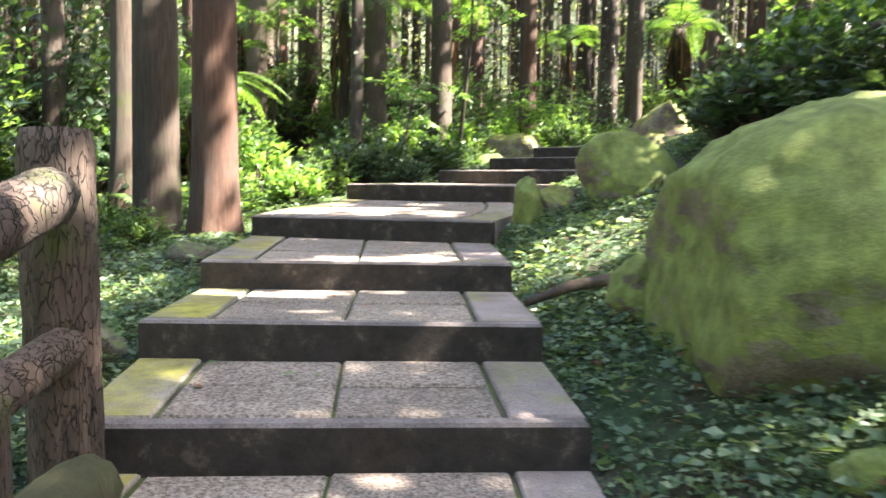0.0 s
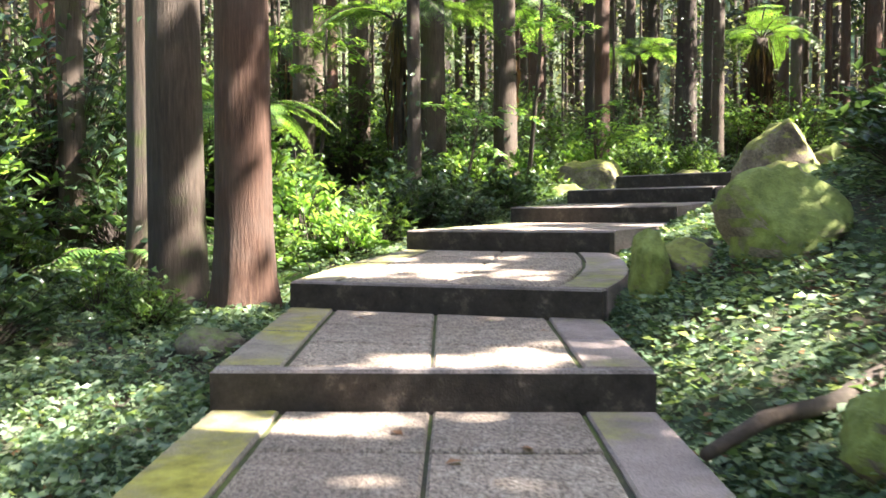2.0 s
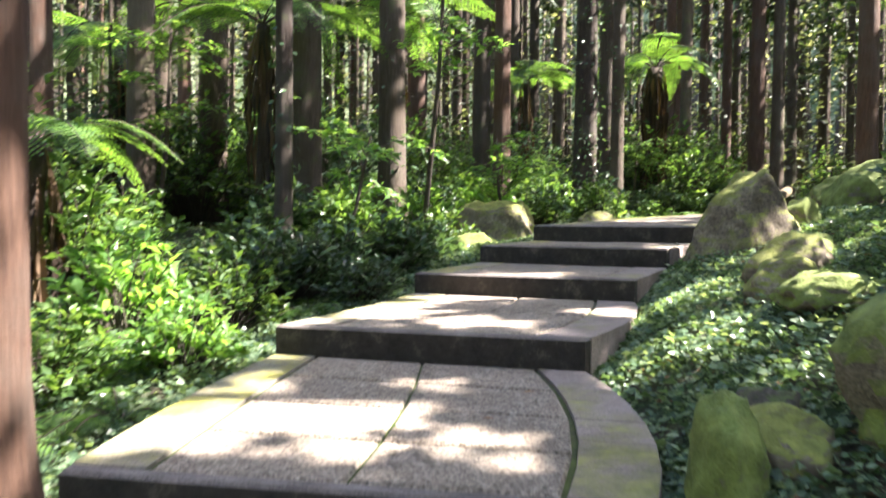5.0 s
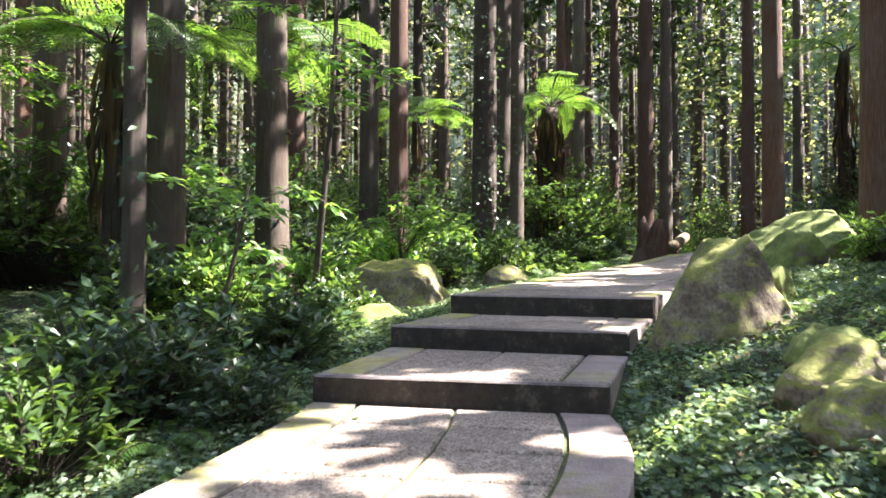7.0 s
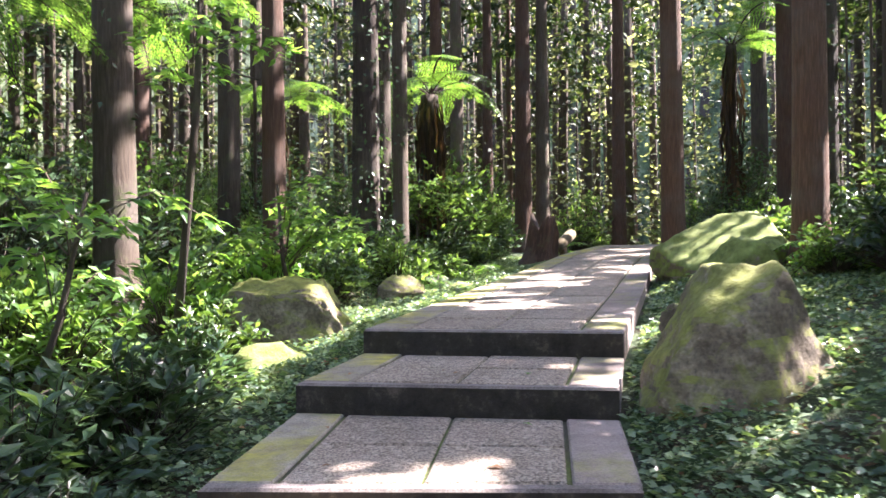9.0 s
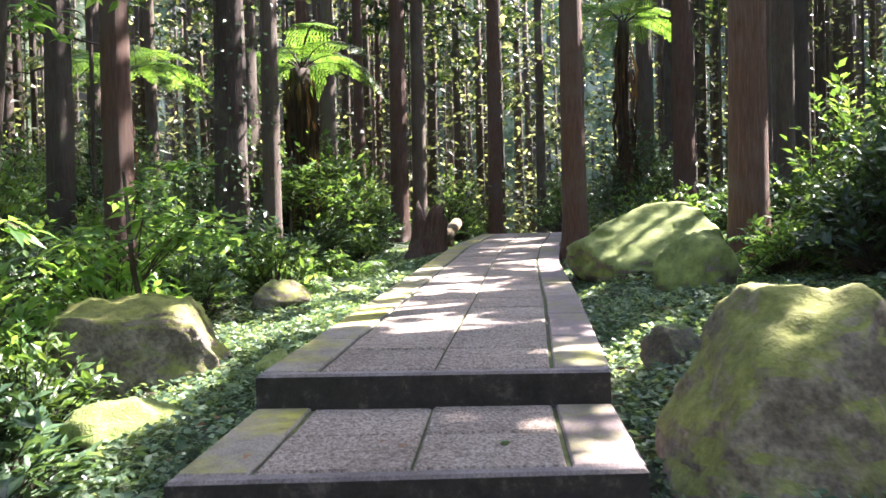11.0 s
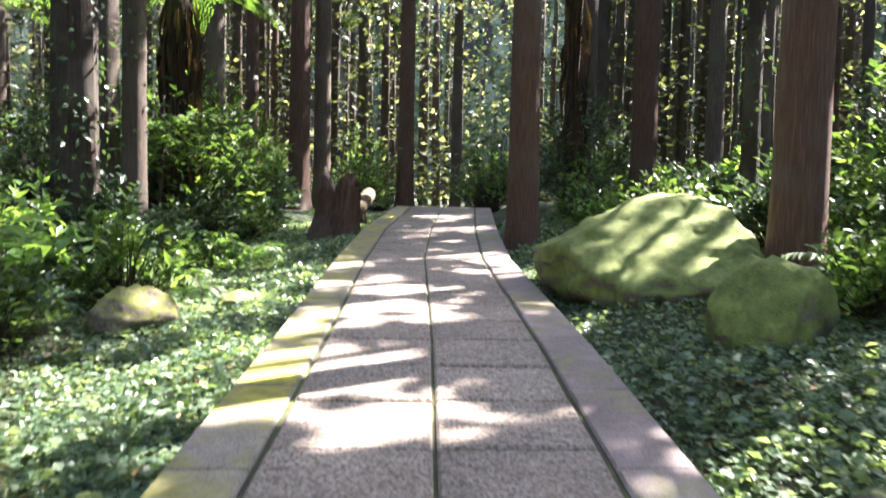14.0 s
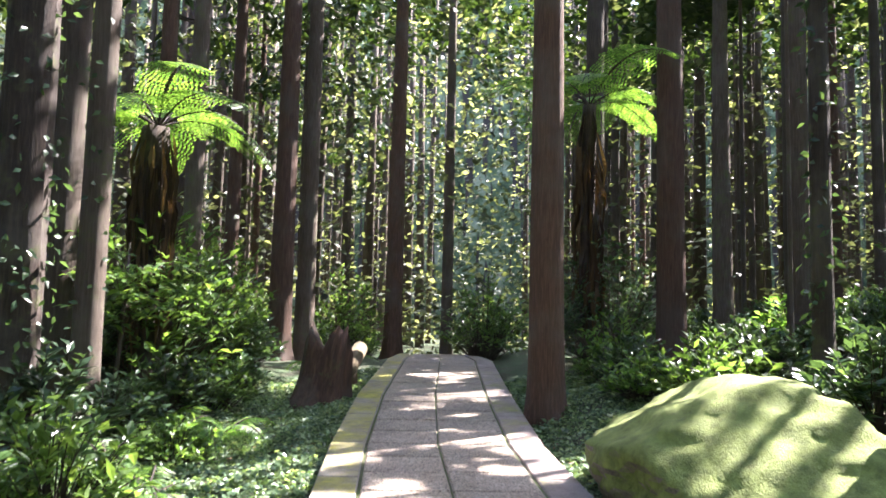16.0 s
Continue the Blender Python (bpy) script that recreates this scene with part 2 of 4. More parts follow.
def tube_geo(pts, radii, sides=6):
    """A tapered tube along points; triangles."""
    pts, radii = np.asarray(pts, float), np.asarray(radii, float)
    t = unit(np.gradient(pts, axis=0))
    ref = np.array([0.31, 0.95, 0.07]) if abs(t[0][2]) > 0.7 else np.array([0.0, 0.0, 1.0])
    a = unit(np.cross(t, ref))
    bb = np.cross(t, a)
    ang = np.arange(sides) * 2 * np.pi / sides
    ring = pts[:, None] + radii[:, None, None] * (np.cos(ang)[None, :, None] * a[:, None] + np.sin(ang)[None, :, None] * bb[:, None])
    v = ring.reshape(-1, 3)
    f = []
    for i in range(len(pts) - 1):
        for j in range(sides):
            q = [i * sides + j, i * sides + (j + 1) % sides, (i + 1) * sides + (j + 1) % sides, (i + 1) * sides + j]
            f += [[q[0], q[1], q[2]], [q[0], q[2], q[3]]]
    for base, flip in ((0, True), ((len(pts) - 1) * sides, False)):
        for j in range(1, sides - 1):
            f.append([base, base + j + 1, base + j] if flip else [base, base + j, base + j + 1])
    return v, np.array(f)


def rand_dirs(n, zlo=-1.0, zhi=1.0):
    z = rng.uniform(zlo, zhi, n)
    a = rng.uniform(0, 2 * np.pi, n)
    r = np.sqrt(1 - z * z)
    return np.stack([r * np.cos(a), r * np.sin(a), z], 1)


# ---------- plan: steps, path, terrain ----------
# front edge of each step: left end, right end, height of the top
STEPS = [((-1.5, -2.7), (0.62, -2.6), 0.02), ((-1.5, 0.1), (0.6, 0.25), 0.2), ((-1.5, 2.93), (0.54, 3.02), 0.46), ((-1.53, 3.87), (0.47, 3.89), 0.71),
         ((-1.6, 5.21), (0.45, 5.23), 0.895), ((-1.72, 7.32), (0.42, 6.65), 1.13), ((-1.06, 9.38), (0.77, 8.59), 1.455), ((0.03, 11.49), (1.78, 10.51), 1.69),
         ((0.85, 12.72), (2.48, 11.54), 1.93), ((1.66, 13.63), (3.2, 12.38), 2.16)]
END_L, END_R, END_Z = (12.2, 24.35), (13.58, 22.97), 2.93
RISER = 0.185
centre = [((L[0] + R[0]) / 2, (L[1] + R[1]) / 2, z - RISER * 0.5) for L, R, z in STEPS]
CL = np.array([(-0.1, -30.0, -1.2), (-0.2, -8.0, -0.4)] + centre + [(4.62, 15.33, 2.3), (7.38, 18.34, 2.48), (9.38, 20.34, 2.68), (12.9, 23.66, 2.9), (16.8, 27.4, 2.82), (26.0, 35.0, 2.5), (60.0, 62.0, 3.0)])
_a, _b = CL[:-1], CL[1:]
_len = np.linalg.norm((_b - _a)[:, :2], axis=1)
_s0 = np.concatenate([[0], np.cumsum(_len)[:-1]])


def along(x, y):
    """Arc, lateral (right is positive) and path height at the nearest point of the centre line."""
    p = np.stack([np.atleast_1d(x), np.atleast_1d(y)], -1).astype(float)[:, None]
    d = (_b - _a)[None, :, :2]
    t = np.clip(((p - _a[None, :, :2]) * d).sum(-1) / (_len**2)[None], 0, 1)
    q = _a[None, :, :2] + t[..., None] * d
    off = p - q
    dist = np.linalg.norm(off, axis=-1)
    w = 1.0 / (dist + 0.05) ** 8
    w /= w.sum(1, keepdims=True)
    k = dist.argmin(1)
    r = np.arange(len(k))
    side = np.sign(d[0, k, 1] * off[r, k, 0] - d[0, k, 0] * off[r, k, 1])
    z = _a[None, :, 2] + t * (_b - _a)[None, :, 2]
    return _s0[k] + t[r, k] * _len[k], side * dist[r, k], (w * z).sum(1)


def wob(x, y):
    return np.sin(x * 1.7 + 0.6 * np.sin(y * 1.3)) * np.cos(y * 1.9 + 0.5 * np.sin(x)) * 0.06 + np.sin(x * 4.3 + y * 2.1) * np.cos(y * 5.1 - x) * 0.022


def ground(x, y):
    s, u, z = along(x, y)
    xx, yy = np.atleast_1d(x), np.atleast_1d(y)
    right = np.maximum(u - 1.15, 0)
    amp = 0.40 - 0.26 * np.clip((s - 38) / 8, 0, 1)
    z = z + np.minimum(amp * right, 3.2 + 0.1 * right) * (u > 0)
    left = np.maximum(-u - 1.0, 0)
    z = z - 0.16 * np.clip(left / 0.8, 0, 1) + 0.085 * np.maximum(left - 1.5, 0) * np.clip(1.3 - left / 40, 0, 1)
    near = np.clip((np.abs(u) - 1.0) / 0.5, 0, 1)
    return z - 0.05 - 0.08 * (1 - near) + wob(xx, yy) * (0.2 + 0.8 * near)


def gz(x, y):
    return float(ground(x, y)[0])


# terrain sheet, fine near the path, coarse to the horizon
def axis_steps(lo, hi, fine, far):
    core = np.arange(lo, hi, fine)
    grow = np.cumsum(np.geomspace(fine * 1.5, far, 26))
    return np.concatenate([lo - grow[::-1], core, hi + grow])


gx, gy = axis_steps(-9, 22, 0.22, 160), axis_steps(-4, 34, 0.22, 160)
GX, GY = np.meshgrid(gx, gy)
flat = ground(GX.ravel(), GY.ravel())
edge = np.maximum(np.maximum(np.abs(GX.ravel() - 6) - 45, np.abs(GY.ravel() - 15) - 45), 0)
flat = np.where(edge > 0, flat * np.exp(-edge / 60) + 2.5 * (1 - np.exp(-edge / 60)), flat)
gv = np.stack([GX.ravel(), GY.ravel(), flat], 1)
nx, ny = len(gx), len(gy)
ii = (np.arange(ny - 1)[:, None] * nx + np.arange(nx - 1)[None]).ravel()[:, None]
ground_ob = put("ground", mesh_np("ground", gv, ii + [0, 1, nx + 1, nx], M_SOIL, True))
tagged(ground_ob, "dark forest soil with leaf litter and low green cover", "ground", kind="structure")


# ---------- leafy kinds: meshes built once ----------
def bush_meshes(n_twigs, height, spread, leaf, leaf_m, per=7, upright=0.5):
    leaves, stems = [], []
    for _ in range(n_twigs):
        a = rng.uniform(0, 2 * np.pi)
        r = spread * math.sqrt(rng.uniform(0.02, 1))
        h = height * (1 - 0.55 * (r / spread) ** 2) * rng.uniform(0.35, 1.08)
        tip = np.array([math.cos(a) * r, math.sin(a) * r, h])
        root = tip * [0.15, 0.15, 0] + rng.normal(0, 0.04, 3) * [1, 1, 0]
        mid = (root + tip) / 2 + [0, 0, h * 0.18]
        ts = np.linspace(0, 1, 5)[:, None]
        pts = (1 - ts) ** 2 * root + 2 * ts * (1 - ts) * mid + ts**2 * tip
        stems.append(tube_geo(pts, np.linspace(0.008, 0.003, 5), 3))
        k = rng.uniform(0.45, 1.0, per) ** 0.7
        k[0] = 1
        p = (1 - k[:, None]) ** 2 * root + 2 * k[:, None] * (1 - k[:, None]) * mid + k[:, None] ** 2 * tip
        out = unit(tip - root)
        d = rand_dirs(per, -0.35, 0.45) + out * 0.7
        n = np.array([0, 0, 1.0]) * upright + rand_dirs(per, 0, 1) * 0.6
        L = leaf * rng.uniform(0.6, 1.25, per)
        leaves.append(leaf_geo(p, d, n, L, L * rng.uniform(0.34, 0.5, per)))
    return mesh_np("leaves", *join_geo(leaves), leaf_m), mesh_np("stems", *join_geo(stems), M_BARK_DARK)


def frond_geo(length, width, pairs, arch=0.5, lift=0.6, az=0.0, curl=0.0, split=False):
    ts = np.linspace(0, 1, 10)
    rad = length * (ts * 0.92)
    hgt = length * (lift * ts - (lift * 0.5 + arch) * ts**2)
    pts = np.stack([np.cos(az) * rad - np.sin(az) * curl * ts**2, np.sin(az) * rad + np.cos(az) * curl * ts**2, hgt], 1)
    geo_r = tube_geo(pts, np.linspace(0.006, 0.002, 10) * (1 + length), 3)
    k = np.repeat(np.linspace(0.16, 0.995, pairs), 2)
    p = np.stack([np.interp(k, ts, pts[:, i]) for i in range(3)], 1)
    tang = unit(np.stack([np.interp(k, ts, np.gradient(pts[:, i])) for i in range(3)], 1))
    side = unit(np.cross(tang, [0, 0, 1.0])) * np.tile([1, -1], pairs)[:, None]
    L = width * np.sin(np.pi * np.clip(k * 0.86 + 0.12, 0, 1)) ** 0.8 * rng.uniform(0.85, 1.1, len(k))
    d = side + tang * 0.35 - np.array([0, 0, 0.16])
    n = np.cross(tang, side) * np.tile([-1, 1], pairs)[:, None] + rng.normal(0, 0.12, (len(k), 3))
    w = length * 0.84 / pairs * 0.95
    if not split:
        return leaf_geo(p, d, n, L, w), geo_r
    subs = []
    dd = unit(d)
    m = 7
    for j in range(m):
        q = (j + 0.6) / m
        base = p + dd * (L * q)[:, None]
        for sgn in (1, -1):
            cross = unit(np.cross(dd, n)) * sgn
            subs.append(leaf_geo(base, cross + dd * 0.5, n, w * 0.75 * (1 - 0.6 * q) + L * 0.03, L / m * 0.8))
    return join_geo(subs), geo_r


def fern_meshes(fronds, length, width, pairs, leaf_m, arch=0.5, lift=0.9, split=False):
    a, s = [], []
    for i in range(fronds):
        az = i * 2 * np.pi / fronds + rng.uniform(-0.3, 0.3)
        g, r = frond_geo(length * rng.uniform(0.75, 1.1), width, pairs, arch * rng.uniform(0.7, 1.3), lift * rng.uniform(0.75, 1.2), az, rng.uniform(-0.2, 0.2) * length, split)
        a.append(g)
        s.append(r)
    return mesh_np("fronds", *join_geo(a), leaf_m), mesh_np("stalks", *join_geo(s), M_BARK_DARK)


def make_plant(name, meshes, m, label, category, group):
    e = new(name)
    e.matrix_basis = m
    tagged(put("foliage", meshes[0], e), kind="stuff")
    tagged(put("stem_tangle", meshes[1], e), kind="stuff")
    return tagged(e, label, category, group)


def scatter(n, test, xr, yr, gap=0.0):
    out = []
    tries = 0
    while len(out) < n and tries < n * 60:
        tries += 1
        x, y = rng.uniform(*xr), rng.uniform(*yr)
        s, u, _ = along(x, y)
        if not test(x, y, float(s[0]), float(u[0])):
            continue
        if gap and any((x - a) ** 2 + (y - b2) ** 2 < gap * gap for a, b2 in out):
            continue
        out.append((x, y))
    return out


def rot_scale(x, y, z, s, yaw=None):
    return Matrix.LocRotScale((x, y, z), Euler((rng.uniform(-0.12, 0.12), rng.uniform(-0.12, 0.12), rng.uniform(0, 6.28) if yaw is None else yaw)), (s, s, s * rng.uniform(0.85, 1.15)))


# ---------- trees ----------
def trunk_mesh(name, mat, height=17.0, sides=20, rings=26, flare=0.3, ribs=0.02, lean=0.0):
    """A trunk of 1 m diameter at breast height; scaled in x and y by its real diameter."""
    z = np.concatenate([[-0.6, 0, 0.12, 0.3, 0.6], np.linspace(1.0, height, rings - 5)])
    ang = np.arange(sides) * 2 * np.pi / sides
    ph = rng.uniform(0, 6.28, 4)
    v = []
    for h in z:
        r = 0.5 * (1 - 0.55 * max(h, 0) / height) * (1 + flare * math.exp(-max(h, 0) / 0.28))
        rib = ribs * np.sin(ang * 5 + ph[0] + h * 0.15) + ribs * 0.7 * np.sin(ang * 9 + ph[1]) + 0.5 * ribs * np.sin(ang * 3 + h * 2.1 + ph[2])
        lobes = 0.22 * math.exp(-max(h, 0) / 0.25) * np.sin(ang * 4 + ph[3])
        rr = r * (1 + rib + lobes)
        v.append(np.stack([rr * np.cos(ang) + lean * h + 0.12 * math.sin(h * 0.35 + ph[1]) * 0.3, rr * np.sin(ang) + 0.1 * math.sin(h * 0.3 + ph[2]) * 0.3, np.full(sides, h)], 1))
    v = np.concatenate(v)
    f = []
    for i in range(len(z) - 1):
        for j in range(sides):
            f.append([i * sides + j, i * sides + (j + 1) % sides, (i + 1) * sides + (j + 1) % sides, (i + 1) * sides + j])
    return mesh_np(name, v, np.array(f), mat, True)


def branch_meshes(n, z0, z1, length, leaf_m, dead=False):
    """Thin drooping branches with needle sprays; dead ones stay bare."""
    wood, leaves = [], []
    for _ in range(n):
        h, a = rng.uniform(z0, z1), rng.uniform(0, 6.28)
        L = length * rng.uniform(0.5, 1.1) * (1 - 0.45 * (h - z0) / (z1 - z0 + 0.1))
        ts = np.linspace(0, 1, 6)[:, None]
        pts = np.concatenate([np.cos(a) * L * ts, np.sin(a) * L * ts, h + L * (0.12 * ts - 0.35 * ts**2)], 1) + rng.normal(0, 0.03, (6, 3))
        wood.append(tube_geo(pts, np.linspace(0.03, 0.006, 6), 4))
        if not dead:
            m = 26
            k = rng.uniform(0.25, 1, m)
            p = np.stack([np.interp(k, ts[:, 0], pts[:, i]) for i in range(3)], 1)
            d = rand_dirs(m, -0.7, 0.15) + np.array([math.cos(a), math.sin(a), -0.2]) * 0.7
            leaves.append(leaf_geo(p, d, rand_dirs(m, 0.2, 1), rng.uniform(0.25, 0.5, m), rng.uniform(0.1, 0.2, m), 0.3))
    w = mesh_np("branches", *join_geo(wood), M_BARK_GREY)
    return (w, mesh_np("foliage", *join_geo(leaves), leaf_m)) if leaves else (w, None)


def ivy_mesh(height, n, leaf, mat=None):
    p = np.stack([0.54 * np.cos(a := rng.uniform(0, 6.28, n)), 0.54 * np.sin(a), height * rng.uniform(0, 1, n) ** 1.2], 1)
    out = p * [1, 1, 0]
    d = out + rand_dirs(n, -1, 0.1)
    return p, d, out


TRUNKS = [trunk_mesh("trunk", M_BARK), trunk_mesh("trunk", M_BARK_GREY), trunk_mesh("trunk", M_BARK_GREY, lean=0.012), trunk_mesh("trunk", M_BARK, ribs=0.03), trunk_mesh("trunk", M_BARK_DARK, flare=0.3, ribs=0.08)]
CROWNS = [branch_meshes(34, 7.5, 16.5, 2.6, L_CANOPY) for _ in range(3)]
DEADS = [branch_meshes(16, 2.5, 9, 0.9, L_CANOPY, True)[0] for _ in range(2)]


def vine_mesh(dia, n, leaf, mat, hmax):
    p, d, out = ivy_mesh(hmax, n, leaf)
    p = p * [dia, dia, 1] + rng.normal(0, 0.03, (n, 3))
    return mesh_np("vine_leaves", *leaf_geo(p, d, out + rand_dirs(n, 0, 1) * 0.4, rng.uniform(0.6, 1.2, n) * leaf, leaf * 0.5), mat)


def shades_path(x, y):
    """Whether a crown on this trunk would stand between the sun and the walk."""
    for h in (8, 11, 14, 17):
        k = h / sun_dir.z
        _, u, _ = along(x - sun_dir.x * k, y - sun_dir.y * k)
        if abs(float(u[0])) < 7.5:
            return True
    return False


def cedar(x, y, dia, kind=0, label="tall straight cedar trunk with red-brown fibrous bark", crown=None, vine=0, group="cedar trunks in the forest", lean=0.0):
    e = new("cedar_tree")
    e.matrix_basis = pose(x, y, gz(x, y) - 0.05, 0, lean, rng.uniform(0, 360) if not lean else 0)
    put("trunk", TRUNKS[kind], e, m=Matrix.Diagonal((dia, dia, 1, 1)))
    if rng.uniform() < 0.6 and vine == 0 and crown is None:
        tagged(put("twig_tangle", DEADS[int(rng.integers(2))], e, "bare dead twigs"), kind="stuff")
    if crown or (crown is None and rng.uniform() < 0.65 and not shades_path(x, y)):
        w, l = CROWNS[int(rng.integers(3))]
        tagged(put("branchwork", w, e), kind="stuff")
        tagged(put("foliage", l, e, "dark green needle sprays"), kind="stuff")
    if vine:
        tagged(put("vine_foliage", vine_mesh(dia, vine, 0.11, L_DARK, 5.0), e, "dark climbing vine leaves"), kind="stuff")
    return tagged(e, label, "tree", group)


KNOWN = [(-2.07, 7.42, 0.42, 0, 0, "straight cedar trunk with reddish bark beside the steps"), (-2.85, 8.15, 0.47, 1, 0, "thick grey-brown cedar trunk beside the steps"),
         (-3.5, 9.1, 0.34, 2, 60, "pale lichen-spotted trunk behind two cedars"), (-4.98, 10.59, 0.3, 1, 0, ""), (-5.88, 11.68, 0.34, 0, 0, ""), (-4.14, 13.9, 0.36, 0, 0, ""),
         (-2.78, 17.92, 0.46, 1, 0, ""), (-1.3, 13.4, 0.2, 4, 90, "thin dark trunk with shaggy bark among shrubs"), (0.13, 17, 0.46, 1, 60, "thick cedar trunk above leafy undergrowth"),
         (2.1, 17.89, 0.31, 0, 0, ""), (4.46, 20.67, 0.5, 4, 420, "vine-clad dark trunk with shaggy hanging growth"), (5.35, 21.3, 0.3, 1, 80, ""), (5.57, 22.75, 0.42, 1, 0, ""),
         (9.48, 18.68, 0.42, 0, 0, "straight cedar trunk standing close to the paved path"), (16.88, 29.3, 0.5, 0, 0, "red-brown cedar trunk at the crest of the path"),
         (12.4, 18.7, 0.42, 0, 0, ""), (9.9, 15.8, 0.2, 4, 260, "slim vine-clad dark trunk on the bank"), (7.6, 14.3, 0.42, 0, 0, "thick cedar trunk half hidden by ferns"),
         (14.9, 21.6, 0.42, 1, 0, ""), (11.8, 27.27, 0.5, 0, 0, ""), (12.6, 27.48, 0.42, 1, 0, ""), (18.51, 28.87, 0.34, 1, 30, ""), (17.21, 29.77, 0.24, 1, 0, ""), (15.81, 18.26, 0.3, 1, 0, ""), (8.91, 25.84, 0.35, 1, 0, "")]
for x, y, dia, kind, vine, label in KNOWN:
    cedar(x, y, dia, kind, label or "tall straight cedar trunk with brown fibrous bark", crown=False, vine=vine)


def far_ok(x, y, s, u):
    if abs(u) < 3.6 or any((x - k[0]) ** 2 + (y - k[1]) ** 2 < 2.2 for k in KNOWN):
        return False
    if s < 30 or (x - 1) ** 2 + (y - 6) ** 2 < 64:
        return False
    return True


for x, y in scatter(170, far_ok, (-24, 44), (10, 54), 1.25):
    cedar(x, y, rng.uniform(0.16, 0.5) * (1 if rng.uniform() < 0.8 else 0.5), int(rng.choice([0, 1, 1, 2, 3])))
for x, y in scatter(26, lambda x, y, s, u: abs(u) > 5, (-16, 18), (-16, 8), 2.5):
    cedar(x, y, rng.uniform(0.25, 0.5), int(rng.choice([0, 1, 2])))
for x, y in scatter(60, far_ok, (-16, 34), (14, 44), 1.0):
    cedar(x, y, rng.uniform(0.06, 0.13), int(rng.choice([1, 2])), "slender young cedar stem in the forest", crown=False, group="slender stems in the forest")

# far woods: leaf masses and slim trunks, past counting
fx, fy = [], []
while len(fx) < 60000:
    a, r = rng.uniform(-0.6, 3.5), rng.uniform(21, 50)
    x, y = 4 + math.cos(a) * r, 10 + math.sin(a) * r
    fx.append(x), fy.append(y)
fx, fy = np.array(fx), np.array(fy)
hh = 19 * rng.uniform(0, 1, len(fx)) ** 1.2
clump = np.sin(fx * 0.9) * np.sin(fy * 0.8 + 1) + np.sin(fx * 0.33 + hh * 0.8) * np.cos(fy * 0.41 - hh * 0.6) + 0.5 * np.sin(hh * 2.0 + fx * 1.7)
keep = clump > -0.4
fx, fy, hh = fx[keep], fy[keep], hh[keep]
base = np.stack([fx, fy, ground(fx, fy) + hh + 0.2], 1)
parts_ = []
for _ in range(3):
    p = base + rng.normal(0, 0.5, base.shape)
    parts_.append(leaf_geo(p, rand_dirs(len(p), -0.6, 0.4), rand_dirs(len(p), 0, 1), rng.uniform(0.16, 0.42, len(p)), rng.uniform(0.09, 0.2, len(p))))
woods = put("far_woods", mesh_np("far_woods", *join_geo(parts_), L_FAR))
tagged(woods, "far leafy understorey and branches deep in the forest", "foliage", kind="stuff")

# slim far trunks, past counting
tv = []
for _ in range(420):
    a, r = rng.uniform(-0.4, 2.9), rng.uniform(27, 56)
    x, y = 4 + math.cos(a) * r, 10 + math.sin(a) * r
    if abs(float(along(x, y)[1][0])) < 2.5:
        continue
    z0, rad, ln = gz(x, y) - 0.3, rng.uniform(0.09, 0.24), rng.normal(0, 0.25, 2)
    tv.append(tube_geo([(x, y, z0), (x + ln[0] * 0.4, y + ln[1] * 0.4, z0 + 9), (x + ln[0], y + ln[1], z0 + 22)], [rad * 1.15, rad * 0.85, rad * 0.4], 7))
tagged(put("far_trunks", mesh_np("far_trunks", *join_geo(tv), M_BARK_GREY, True)), "crowd of slim far cedar trunks deep in the forest", "trees", kind="stuff")

# ring backdrop added to close the distance, painted as a forest hillside
bx, bf = [], []
NB = 72
for i in range(NB + 1):
    a = i * 2 * np.pi / NB
    top = 34 + 3 * math.sin(i * 1.7) + 2 * math.sin(i * 0.6)
    bx += [(5 + 62 * math.cos(a), 12 + 62 * math.sin(a), -12), (5 + 66 * math.cos(a), 12 + 66 * math.sin(a), top)]
for i in range(NB):
    bf.append([2 * i, 2 * i + 2, 2 * i + 3, 2 * i + 1])
M_HILL, nt, b = shader("far_forest")
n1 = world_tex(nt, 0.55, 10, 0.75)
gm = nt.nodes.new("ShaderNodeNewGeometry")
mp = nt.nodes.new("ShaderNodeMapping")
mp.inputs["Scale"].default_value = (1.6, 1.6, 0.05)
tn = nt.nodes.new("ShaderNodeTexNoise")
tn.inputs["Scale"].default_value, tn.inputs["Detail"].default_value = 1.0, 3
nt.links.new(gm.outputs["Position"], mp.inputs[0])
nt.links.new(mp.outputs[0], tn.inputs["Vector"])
# pale tones stand in for bright gaps and sunlit leaves, dark streaks for trunks
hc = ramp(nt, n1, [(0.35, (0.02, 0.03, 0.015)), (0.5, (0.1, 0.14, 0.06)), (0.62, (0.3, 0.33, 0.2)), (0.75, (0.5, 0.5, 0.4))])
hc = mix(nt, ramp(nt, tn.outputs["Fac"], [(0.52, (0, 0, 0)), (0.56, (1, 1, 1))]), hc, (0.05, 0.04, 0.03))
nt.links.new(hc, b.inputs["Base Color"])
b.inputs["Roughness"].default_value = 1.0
tagged(put("backdrop", mesh_np("backdrop", np.array(bx), np.array(bf), M_HILL, True)), "painted backdrop of distant wooded hillside with bright gaps between the trunks", "hillside", kind="structure")

